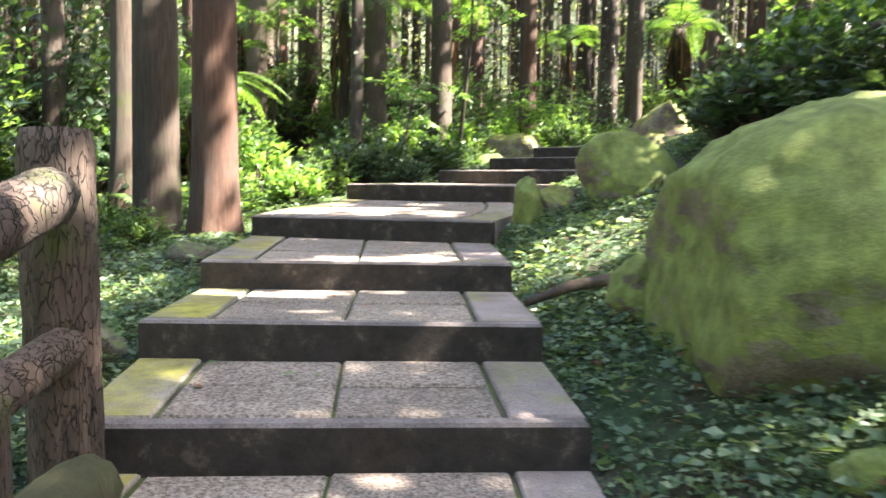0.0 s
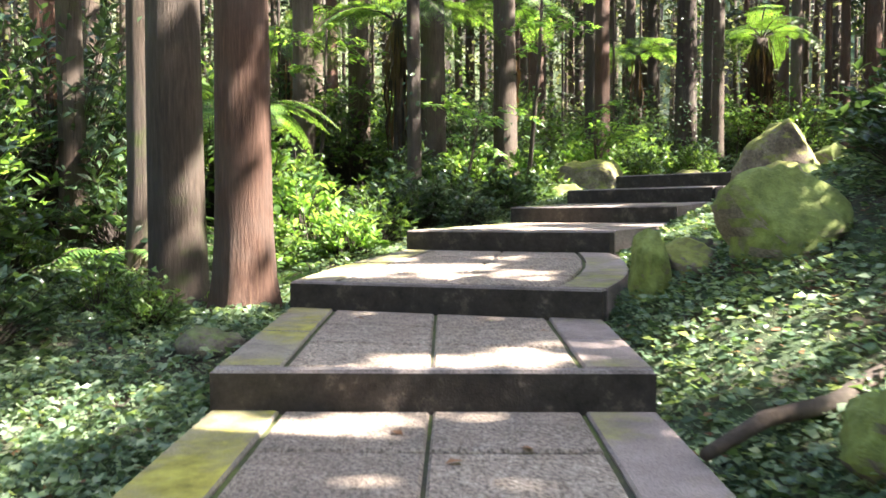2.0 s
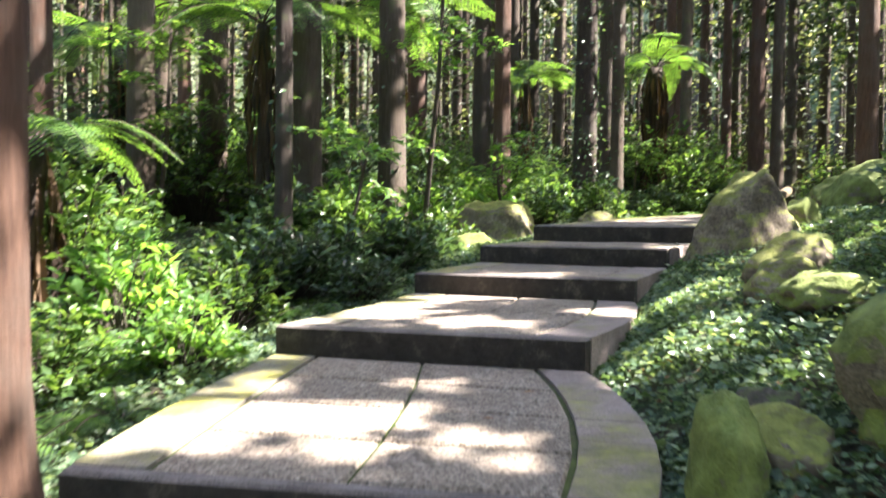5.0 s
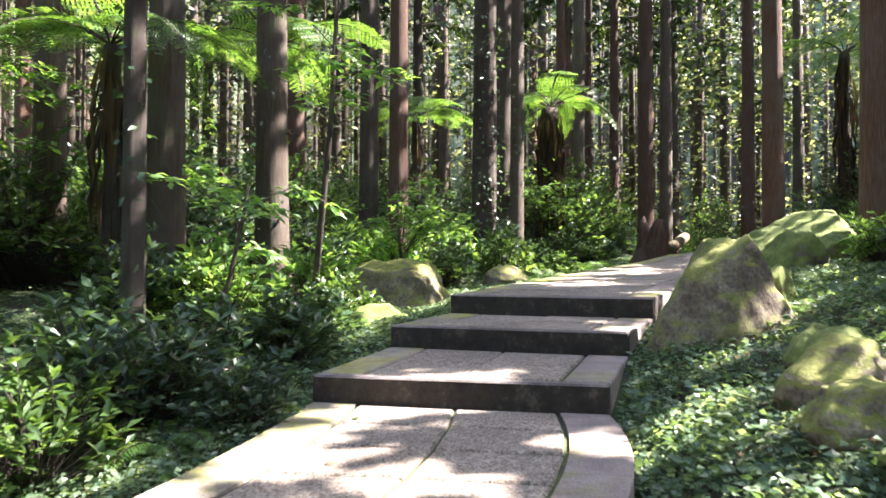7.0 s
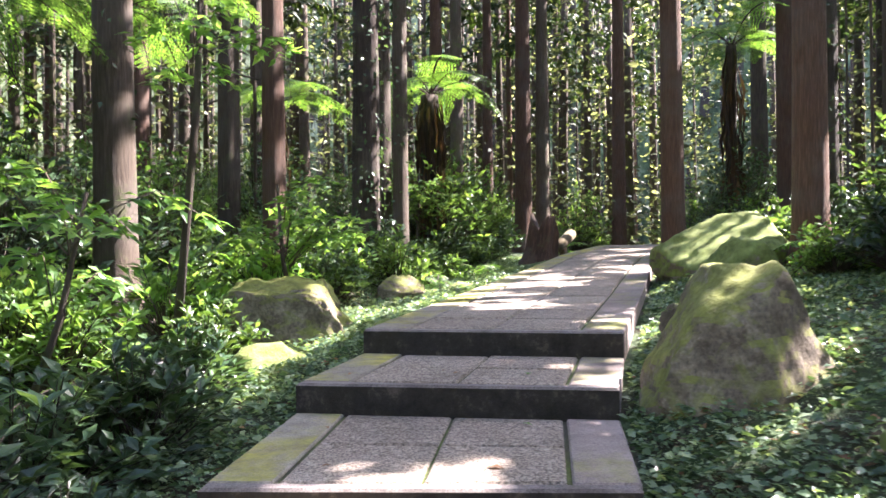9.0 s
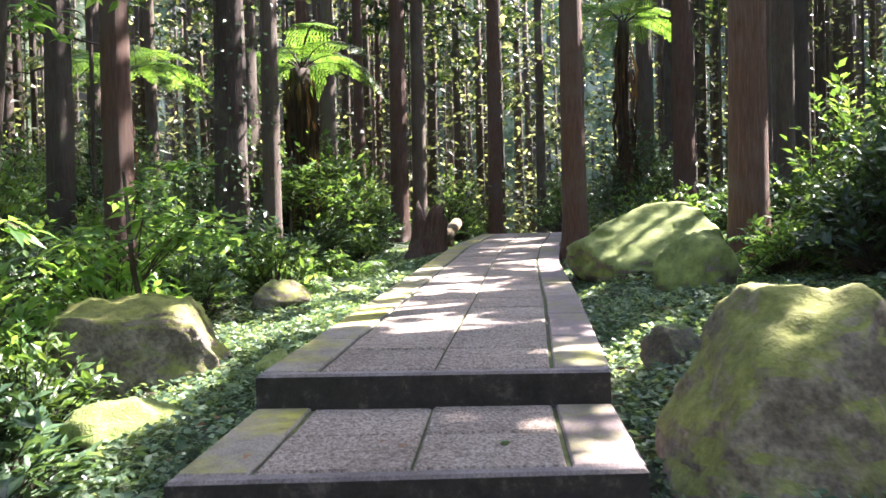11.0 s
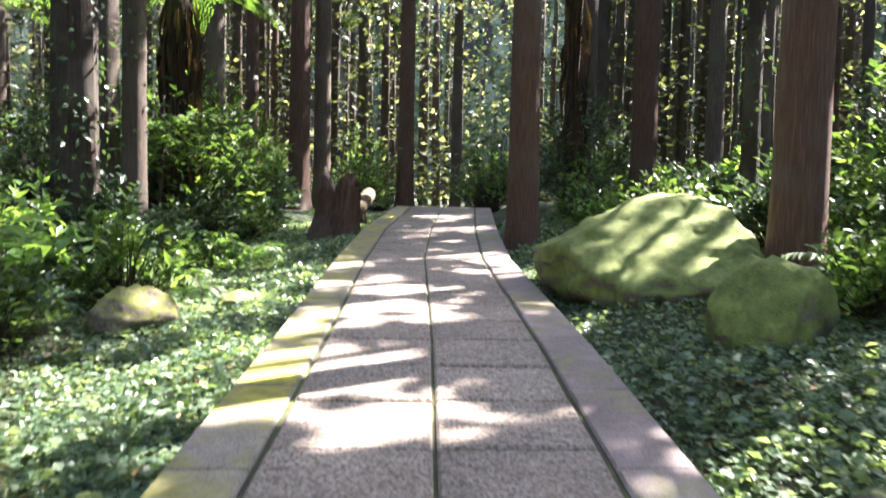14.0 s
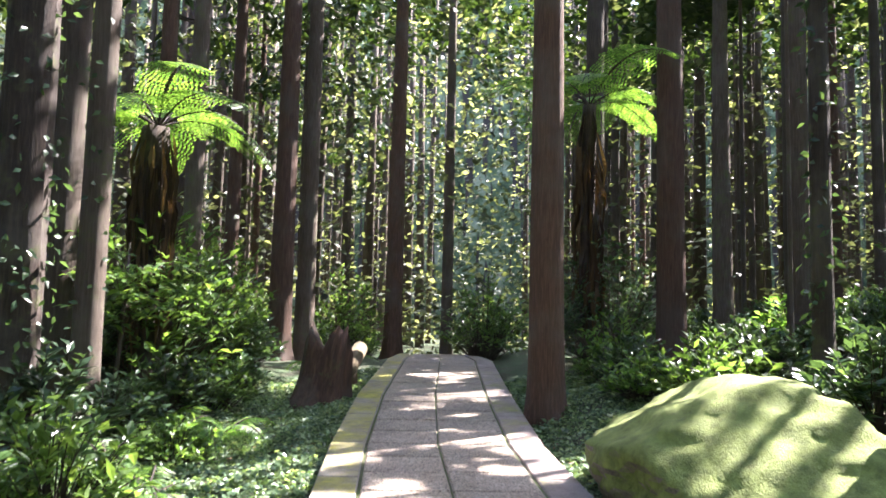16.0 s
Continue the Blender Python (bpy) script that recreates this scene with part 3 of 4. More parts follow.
# unseen leaf layer added overhead to cast shade; gaps place sun patches: x, y, radius
GAPS = [(2.7, 11.6, 0.45), (2.95, 11.3, 0.35), (3.9, 13.7, 0.3), (-2.2, 8.6, 0.4), (-1.95, 9.2, 0.35), (0.2, 1.6, 0.15), (1.2, 2.3, 0.3), (0.9, 4.6, 0.3), (1.0, 5.6, 0.35), (1.5, 5.2, 0.25), (1.35, 7.6, 0.4), (2.0, 7.9, 0.35), (1.3, 1.6, 0.25), (1.9, 10.0, 0.3), (2.4, 10.6, 0.3), (3.7, 12.9, 0.35), (4.3, 13.2, 0.3), (3.4, 11.4, 0.45), (5.0, 13.6, 0.3), (6.9, 15.6, 0.5), (7.6, 15.4, 0.5), (0.8, 3.5, 0.2), (-2.05, 7.1, 0.25), (-0.52, 5.42, 0.42), (-1.46, 4.96, 0.3), (-1.11, 8.01, 0.62), (-0.62, 8.03, 0.5), (-0.21, 7.26, 0.25), (0.22, 9.47, 0.45), (-0.47, 10.05, 0.5), (0.11, 10.87, 0.45), (0.84, 11.08, 0.35), (2.61, 12, 0.35),
        (3.21, 14.32, 0.4), (3.7, 15.13, 0.55), (2.8, 15.2, 0.5), (2.29, 15.79, 0.5), (4.07, 16.26, 0.5), (3.99, 15.24, 0.4), (3.98, 16.05, 0.4), (6.81, 17.15, 0.35), (5.91, 18.85, 0.7), (9.61, 20.38, 0.7), (8.4, 19.36, 0.45), (6.2, 19.45, 0.6),
        (5.96, 15.45, 0.35), (7.61, 16.96, 0.6), (-2.07, 10.29, 0.7), (-1.73, 9.36, 0.6), (0.98, 8.31, 0.4), (2.34, 4.22, 0.4), (1.95, 4.94, 0.3), (-2.17, 7.67, 0.45), (3.03, 11.12, 0.35), (3.45, 11.55, 0.35), (11.21, 22.09, 0.5), (0.09, 3.2, 0.2), (1.7, 14.86, 0.5), (5.06, 15.88, 0.3), (1.57, 9.08, 0.4), (4.64, 17.7, 0.6), (5.22, 18.63, 0.5), (3.08, 16.33, 0.6), (2.02, 3.71, 0.25), (2.56, 5.13, 0.3), (2.94, 4.32, 0.3), (8.61, 16.36, 0.5), (8.02, 15.85, 0.3), (3.18, 12.69, 0.3), (1.32, 9.93, 0.35), (2.41, 8.98, 0.4), (3.16, 9.83, 0.4), (1.22, 4.09, 0.35), (1.62, 3.8, 0.3), (1.55, 4.74, 0.25), (7.22, 16.45, 0.5), (2.46, 11.31, 0.35)]
xy = np.stack([rng.uniform(-16, 26, 110000), rng.uniform(-12, 36, 110000)], 1)
more = np.stack([rng.uniform(-4, 16, 90000), rng.uniform(-3, 28, 90000)], 1)
xy = np.concatenate([xy, more[np.abs(along(more[:, 0], more[:, 1])[1]) < 1.5]])
cz = ground(xy[:, 0], xy[:, 1])
field = np.zeros(len(xy))
for fq, am in ((0.8, 1.0), (1.9, 0.9), (3.7, 0.6)):
    field += am * np.sin(xy[:, 0] * fq + 1.3 * np.sin(xy[:, 1] * fq * 0.7)) * np.cos(xy[:, 1] * fq * 1.1 + np.sin(xy[:, 0] * fq * 0.6))
cs, cu, _ = along(xy[:, 0], xy[:, 1])
keep = (field < 0.12) | (np.abs(cu) < 1.3) & ((cs < 45.5) & (cs > 37.5) | (field < 0.75))
# layer kept closed here to darken the fence post, trunks and shrubs
keep |= ((xy[:, 0] + 1.6) ** 2 + (xy[:, 1] - 3.0) ** 2 < 1.7) | ((xy[:, 0] + 3.4) ** 2 + (xy[:, 1] - 7.2) ** 2 < 3.0) | ((xy[:, 0] + 0.9) ** 2 + (xy[:, 1] - 11.6) ** 2 < 4.2)
for gxx, gyy, gr in GAPS:
    keep &= ((xy[:, 0] - gxx) ** 2 + (xy[:, 1] - gyy) ** 2) > (gr * (1.3 + 0.3 * np.sin(xy[:, 0] * 9 + xy[:, 1] * 7))) ** 2
# layer thinned over the lowest steps to brighten them
keep &= (xy[:, 1] > 4.4) | (rng.uniform(0, 1, len(xy)) < 0.55)
xy, cz = xy[keep], cz[keep]
ht = rng.uniform(9.5, 13.0, len(xy)) / sun_dir.z
cp = np.stack([xy[:, 0], xy[:, 1], cz], 1) + ht[:, None] * np.array(sun_dir)
can = put("canopy_foliage", mesh_np("canopy_foliage", *leaf_geo(cp - rng.normal(0, 0.1, cp.shape), rand_dirs(len(cp), -0.3, 0.3), np.array(sun_dir) + rand_dirs(len(cp)) * 0.5, rng.uniform(0.22, 0.42, len(cp)), rng.uniform(0.16, 0.3, len(cp))), L_CANOPY))
tagged(can, "unseen canopy leaves added high above the path to shape the sunlight", "foliage", kind="stuff")


# ---------- boulders ----------
def boulder(x, y, size, mat, label, yaw=0.0, seed=1, sink=0.25, tilt=(0, 0), cuts=4, rough=0.14, z=None, name="boulder", res=4, faces=()):
    r2 = random.Random(seed)
    bm = bmesh.new()
    bmesh.ops.create_icosphere(bm, subdivisions=res, radius=1.0)
    planes = []
    for _ in range(cuts):
        n = Vector((r2.uniform(-1, 1), r2.uniform(-1, 1), r2.uniform(-0.3, 0.9))).normalized()
        planes.append((n, r2.uniform(0.5, 0.74) if cuts > 6 else r2.uniform(0.62, 0.85)))
    planes += [(Vector(f[:3]).normalized(), f[3]) for f in faces]
    off = Vector((seed * 3.1, seed * 1.7, seed * 0.9))
    for v in bm.verts:
        p = v.co.copy()
        for n, d in planes:
            k = p.dot(n) - d
            if k > 0:
                p -= n * k * 0.95
        p *= 1 + 1.5 * rough * noise.fractal(p * 1.3 + off, 1.0, 2.0, 3) + rough * 0.45 * noise.fractal(p * 5 + off, 0.9, 2.1, 4) * 1.6
        v.co = Vector((p.x * size[0], p.y * size[1], p.z * size[2]))
    ob = part(name, bm, mat, None)
    ob.matrix_basis = pose(x, y, (gz(x, y) if z is None else z) + size[2] * (1 - 2 * sink), tilt[0], tilt[1], yaw)
    return tagged(ob, label, "boulder", "boulders beside the path")


boulder(1.74, 3.5, (0.95, 0.86, 0.74), M_ROCK, "huge rounded boulder covered in bright green moss", 15, 3, 0.3, tilt=(0, -20), cuts=1, rough=0.06, res=5, z=0.78)
boulder(1.08, 4.28, (0.2, 0.24, 0.24), M_ROCK, "mossy boulder with a dark cleft on the bank", 20, 5, 0.35, cuts=5)
boulder(0.74, 6.8, (0.13, 0.17, 0.3), M_ROCK, "upright mossy stone beside the steps", 10, 6, 0.3, cuts=4)
boulder(1.55, 6.75, (0.44, 0.38, 0.42), M_ROCK, "broad mossy rock set into the bank", 30, 7, 0.4)
boulder(0.98, 6.85, (0.15, 0.2, 0.15), M_ROCK_BARE, "pale angular rock with a dark underside", 50, 8, 0.3, cuts=6)
boulder(1.12, 7.2, (0.2, 0.18, 0.15), M_ROCK_DARK, "dark angular stone on the bank", 80, 9, 0.35, cuts=6)
boulder(2.14, 8.19, (0.4, 0.28, 0.15), M_ROCK, "flat mossy slab of rock on the bank", 0, 10, 0.45)
boulder(2.1, 8.85, (0.22, 0.26, 0.2), M_ROCK_BARE, "brownish pointed rock on the bank", 10, 11, 0.35, cuts=6)
boulder(3.1, 11.22, (0.6, 0.62, 0.7), M_ROCK_BARE, "large angular boulder with lichen and moss patches", 0, 12, 0.45, cuts=0, res=5, rough=0.075,
        faces=[(-0.7, 0.48, 0.5, 0.6), (-0.75, -0.5, 0.3, 0.6), (0.1, -0.9, 0.25, 0.66), (0.75, -0.45, 0.55, 0.7), (0.15, 0.1, 1, 0.88), (-0.5, -0.1, 0.75, 0.68)])
boulder(3.95, 11.75, (0.25, 0.25, 0.25), M_ROCK, "mossy rounded rock behind a large boulder", 0, 13, 0.3)
boulder(2.45, 9.35, (0.3, 0.28, 0.25), M_ROCK_BARE, "pale weathered boulder with mossy hollows", 0, 14, 0.35, cuts=5, rough=0.1)
boulder(2.9, 9.8, (0.32, 0.26, 0.2), M_ROCK, "low mossy boulder on the bank", 0, 15, 0.4, cuts=5)
boulder(7.68, 15.68, (1.55, 0.98, 0.6), M_ROCK, "long whale-backed boulder covered with yellow-green moss", 43, 16, 0.38, cuts=0, rough=0.075, res=5,
        faces=[(-0.8, 0.2, 0.5, 0.72), (0.1, 0.6, 0.7, 0.75), (0.7, -0.3, 0.6, 0.8), (0.0, -0.8, 0.5, 0.78)])
boulder(5.85, 13.75, (0.37, 0.35, 0.36), M_ROCK, "dark rounded boulder with a mossy cap", 40, 31, 0.26, cuts=4, rough=0.1)
boulder(3.88, 12.5, (0.17, 0.17, 0.2), M_ROCK_DARK, "small mossy block beside the paving", 30, 18, 0.28, cuts=6)
boulder(1.62, 15.3, (0.8, 0.4, 0.55), M_ROCK_BARE, "slanting wedge of pale rock with mossy edge", -32, 19, 0.38, tilt=(0, 26), cuts=0, rough=0.12, res=5,
        faces=[(0.1, -0.95, 0.2, 0.55), (-0.5, -0.2, 0.8, 0.62), (0.6, 0.0, 0.75, 0.66)])
boulder(2.2, 14.5, (0.16, 0.14, 0.12), M_ROCK, "small mossy stone at the path side", 0, 20, 0.35, cuts=5)
boulder(3.78, 17.78, (0.36, 0.3, 0.26), M_ROCK_BARE, "rounded mossy rock among low plants", 0, 21, 0.35)
boulder(1.1, 14.03, (0.36, 0.28, 0.22), M_ROCK, "low mossy stone beside leafy shrubs", 20, 22, 0.45)
boulder(4.93, 18.02, (0.4, 0.22, 0.12), M_ROCK, "flat mossy stone at the path side", 40, 23, 0.4)
boulder(-1.97, 6.26, (0.2, 0.18, 0.12), M_ROCK_DARK, "dark stone half sunk in leaf litter", 0, 24, 0.45)
boulder(1.24, 2.27, (0.13, 0.11, 0.08), M_ROCK, "small mossy stone in the leaf litter", 0, 25, 0.4)
boulder(-1.85, 3.97, (0.22, 0.3, 0.16), M_ROCK_DARK, "low mossy kerb stone beside the step", 20, 26, 0.4)
boulder(7.04, 16.24, (0.12, 0.12, 0.22), M_ROCK_DARK, "dark rotten stone at the path edge", 0, 27, 0.25, cuts=5)
boulder(9.31, 16.67, (0.16, 0.16, 0.1), M_ROCK_BARE, "small pale stone beside a mossy boulder", 0, 28, 0.3)

# ---------- stump and cut log beyond ----------
e = new("tree_stump")
sx, sy = 8.65, 21.75
e.matrix_basis = pose(sx, sy, gz(sx, sy) - 0.05, 0, 12, 20)
z = np.array([-0.2, 0, 0.15, 0.4, 0.7, 0.95])
ang = np.arange(22) * 2 * np.pi / 22
sv = []
for i, h in enumerate(z):
    rr = 0.3 * (1 + 0.45 * math.exp(-max(h, 0) / 0.2)) * (1 + 0.14 * np.sin(ang * 5) + 0.08 * np.sin(ang * 11 + 1))
    sv.append(np.stack([rr * np.cos(ang), rr * np.sin(ang), h + (0.16 * np.sin(ang * 3 + 1) + 0.1 * np.sin(ang * 7) if i == 5 else 0 * ang)], 1))
sv = np.concatenate(sv + [np.array([[0, 0, 0.7]])])
sf = [[i * 22 + j, i * 22 + (j + 1) % 22, (i + 1) * 22 + (j + 1) % 22, (i + 1) * 22 + j] for i in range(5) for j in range(22)] + [[110 + j, 110 + (j + 1) % 22, 132] for j in range(22)]
put("stump_body", mesh_np("stump_body", sv, sf, M_STUMP, True), e)
tagged(e, "rotten red-brown tree stump leaning beside the path", "stump")
e = new("cut_log")
e.matrix_basis = pose(9.9, 22.6, gz(9.9, 22.6) + 0.35, 0, 0, 40)
put("log_body", mesh_np("log_body", *tube_geo([(-0.6, 0, -0.1), (0, 0, 0.03), (0.6, 0, 0.2)], [0.13, 0.125, 0.12], 14), M_CUT, True), e)
put("log_foot", mesh_np("log_foot", *tube_geo([(-0.1, 0, -0.5), (-0.1, 0, 0.0)], [0.1, 0.09], 10), M_STUMP, True), e)
tagged(e, "pale cut log propped beside a rotten stump", "log")


# ---------- faux-log fence ----------
def log_geo(pts, r, sides=22, steps=26, crack=0.035):
    pts = np.asarray(pts, float)
    ts = np.linspace(0, len(pts) - 1, steps)
    c = np.stack([np.interp(ts, np.arange(len(pts)), pts[:, i]) for i in range(3)], 1)
    rad = np.full(steps, r)
    rad[0] *= 0.9
    rad[-1] *= 0.9
    v, f = tube_geo(c, rad, sides)
    k = np.repeat(np.arange(steps), sides)
    j = np.tile(np.arange(sides), steps)
    s = 1 + crack * (np.sin(j * 2.4 + 0.8 * np.sin(k * 0.7)) + 0.8 * np.sin(j * 4.1 + k * 0.9) * np.sin(k * 1.7)) + rng.normal(0, crack * 0.35, len(k))
    return c[k] + (v - c[k]) * s[:, None], f


fence = new("log_fence")
fence.matrix_basis = pose(-1.42, 2.84, 0.06)
put("post", mesh_np("post", *log_geo([(0, 0, -0.1), (-0.03, 0, 1.5)], 0.128), M_LOGPOST, True), fence, "cracked brown faux-log post")
put("rail", mesh_np("rail", *log_geo([(0.03, -0.16, 1.27), (0.06, -0.75, 1.15), (0.0, -3.2, 0.85)], 0.1), M_LOGPOST, True), fence)
put("rail", mesh_np("rail", *log_geo([(0.03, -0.05, 0.74), (0.03, -0.7, 0.66), (0.0, -3.2, 0.45)], 0.075), M_LOGPOST, True), fence)
put("baluster", mesh_np("baluster", *log_geo([(0.05, -0.62, 0.0), (0.04, -0.62, 0.66)], 0.06), M_LOGPOST, True), fence)
put("base_log", mesh_np("base_log", *log_geo([(0.12, -0.1, 0.24), (0.06, -0.9, 0.18), (0.0, -3.2, 0.0)], 0.13), M_LOGMOSS, True), fence, "moss-covered log lying on the ground")
put("post", mesh_np("post", *log_geo([(0, -3.2, -0.3), (0, -3.2, 1.15)], 0.145), M_LOGPOST, True), fence)
tagged(fence, "brown faux-log fence with cracked bark texture beside steps", "fence")

# ---------- undergrowth ----------
B_DARK = [bush_meshes(120, 0.75, 0.6, 0.13, L_DARK, 8) for _ in range(3)]
B_MID = [bush_meshes(110, 0.8, 0.6, 0.12, L_MID, 8) for _ in range(3)]
B_BRIGHT = [bush_meshes(80, 0.75, 0.5, 0.13, L_BRIGHT, 8) for _ in range(2)]
B_TALL = [bush_meshes(190, 2.3, 1.1, 0.15, L_MID, 9) for _ in range(2)] + [bush_meshes(190, 2.3, 1.1, 0.14, L_DARK, 9) for _ in range(2)]
FERNS = [fern_meshes(9, 0.75, 0.17, 20, L_FERN) for _ in range(3)]
PLANT = {"dark": (B_DARK, "leafy_shrub", "dark glossy broad-leaved shrub in the undergrowth", "shrub", "dark shrubs in the undergrowth"),
         "mid": (B_MID, "leafy_shrub", "green leafy shrub in the undergrowth", "shrub", "green shrubs in the undergrowth"),
         "bright": (B_BRIGHT, "leafy_shrub", "bright yellow-green young shrub in a patch of light", "shrub", "bright shrubs in the undergrowth"),
         "tall": (B_TALL, "tall_shrub", "tall leafy understorey shrub among the trunks", "shrub", "tall shrubs under the trees"),
         "fern": (FERNS, "fern", "green fern with arching feathery fronds", "fern", "ferns in the undergrowth")}


def plant(kind, x, y, s=1.0, z=None):
    meshes, name, label, cat, grp = PLANT[kind]
    return make_plant(name, meshes[int(rng.integers(len(meshes)))], rot_scale(x, y, (gz(x, y) if z is None else z) - 0.03, s), label, cat, grp)


for kind, x, y, s in [("fern", -1.73, 9.75, 1.0), ("bright", -2.28, 10.41, 1.1), ("bright", -1.58, 9.07, 0.7), ("mid", -2.39, 9.17, 0.8), ("mid", -1.58, 10.86, 0.9), ("dark", -1.09, 11.57, 1.0), ("dark", -0.68, 12.35, 1.1),
                      ("dark", -0.07, 12.82, 1.0), ("dark", -1.49, 12.33, 1.2), ("dark", -0.48, 11.2, 0.7), ("dark", 0.32, 13.7, 0.9), ("mid", 0.7, 14.74, 0.8), ("fern", -0.89, 13.68, 1.3), ("mid", -0.49, 14.31, 1.1), ("bright", 0.5, 15.76, 1.1), ("bright", 1.69, 16.6, 1.2), ("bright", -0.61, 15.96, 1.2),
                      ("fern", 4.43, 19.32, 1.2), ("fern", 5.21, 20.34, 1.3), ("fern", 6.21, 20.95, 1.1), ("mid", 4.04, 18.5, 1.0), ("mid", 2.67, 17.44, 0.9), ("dark", 5.61, 21.35, 1.0), ("dark", 6.61, 21.76, 1.1), ("mid", 7.21, 21.96, 1.0),
                      ("dark", 2.88, 6.67, 1.1), ("dark", 3.27, 5.89, 1.3), ("dark", 3.87, 5.29, 1.3), ("dark", 2.59, 7.05, 0.9), ("mid", 3.6, 7.13, 1.3), ("mid", 4.49, 6.36, 1.4), ("bright", 3.72, 8.08, 1.3), ("bright", 4.43, 8.59, 1.4), ("dark", 3.11, 8.25, 1.1), ("dark", 4.61, 7.43, 1.4),
                      ("mid", 5.08, 10.59, 1.1), ("mid", 5.88, 11.2, 1.1), ("dark", 4.76, 9.78, 1.1), ("bright", 5.47, 10.5, 1.1), ("dark", 6.27, 11.3, 1.2), ("fern", 7.36, 13.51, 1.4), ("dark", 7.95, 13.21, 1.3), ("mid", 8.94, 14.03, 1.2), ("fern", 8.23, 15.24, 1.3), ("dark", 9.22, 15.15, 1.2),
                      ("mid", 10.21, 17.07, 1.2), ("fern", 9.81, 16.67, 1.3), ("dark", 11.01, 16.97, 1.2), ("dark", 6.87, 12.5, 1.2), ("mid", 11.61, 19.01, 1.1), ("dark", 10.91, 18.38, 0.9), ("bright", 10.31, 17.98, 0.9),
                      ("mid", -2.58, 6.86, 0.5), ("mid", -3.18, 7.47, 0.6), ("fern", -2.97, 7.94, 0.8), ("fern", -3.86, 8.63, 0.9), ("mid", -4.38, 8.16, 0.9), ("mid", 2, 2.42, 0.5), ("fern", 2.11, 2.91, 0.6), ("bright", 2.26, 2.72, 0.5), ("dark", 1.49, 2.22, 0.4), ("mid", -1.83, 3.77, 0.35), ("fern", -1.78, 2.66, 0.4)]:
    plant(kind, x, y, s)


# lit ferns and pale low shrubs beside the landing, a dry stub among them
for kind, x, y, s in [("fern", -1.8, 8.5, 0.7), ("fern", -2.35, 8.3, 0.8), ("fern", -2.0, 9.6, 0.95), ("fern", -2.7, 9.3, 0.9), ("bright", -1.7, 9.15, 0.5), ("fern", -1.55, 10.1, 0.7), ("fern", -3.0, 10.4, 1.2), ("fern", -0.9, 11.0, 0.8),
                      ("fern", 7.0, 22.4, 1.3), ("fern", 6.4, 20.6, 1.1), ("fern", 4.9, 19.0, 1.0), ("mid", 5.6, 19.9, 0.7), ("fern", 8.8, 14.9, 1.1), ("fern", 9.9, 16.4, 1.1), ("mid", 6.9, 13.5, 0.8)]:
    plant(kind, x, y, s)


def under_ok(lo, hi):
    return lambda x, y, s, u: (lo if u < 0 else lo + 1.8) < abs(u) < hi and s > 26


for kind, n, lo, hi, smin, smax, gap in [("dark", 60, 2.5, 9, 0.7, 1.3, 0.7), ("mid", 75, 3.0, 12, 0.7, 1.4, 0.7), ("bright", 30, 3.2, 12, 0.8, 1.3, 0.9), ("fern", 55, 2.0, 11, 0.8, 1.5, 0.7), ("tall", 60, 5.0, 22, 0.7, 1.3, 1.3)]:
    for x, y in scatter(n, under_ok(lo, hi), (-10, 20), (5, 34), gap):
        if (x - 1.7) ** 2 + (y - 3.7) ** 2 > 2.2 and (x - 7.6) ** 2 + (y - 15.9) ** 2 > 3.5 and (x - 3.28) ** 2 + (y - 11.6) ** 2 > 1.2 and not (kind == "tall" and y < 9 and x > 0):
            plant(kind, x, y, rng.uniform(smin, smax))
for x, y in [(-5.6, 9.0), (-6.3, 10.4), (-4.9, 7.4), (-5.8, 6.6), (-7.2, 8.2), (-4.7, 5.6), (5.4, 8.0), (6.0, 9.6), (5.8, 6.4), (6.6, 11.4), (7.4, 12.2), (6.4, 24.6), (7.6, 24.2), (9.2, 25.6), (12.6, 19.8), (13.6, 20.6), (9.2, 13.8), (8.4, 12.2), (16.6, 25.8), (18.0, 27.2), (15.8, 30.2), (3.6, 22.6), (1.0, 20.4), (-1.6, 20.0), (-4.0, 17.0)]:
    plant("tall", x, y, rng.uniform(0.8, 1.2))

# tree ferns: trunk skirted by dead fronds, crown of long split fronds
TF_FRONDS = []
for arch in (0.4, 0.55, 0.7, 0.5):
    fg, fr = frond_geo(2.1, 0.5, 26, arch, rng.uniform(0.55, 0.95), 0.0, rng.uniform(-0.3, 0.3), True)
    TF_FRONDS.append((mesh_np("frond", *fg, L_FERN), mesh_np("stalk", *fr, M_BARK_DARK)))


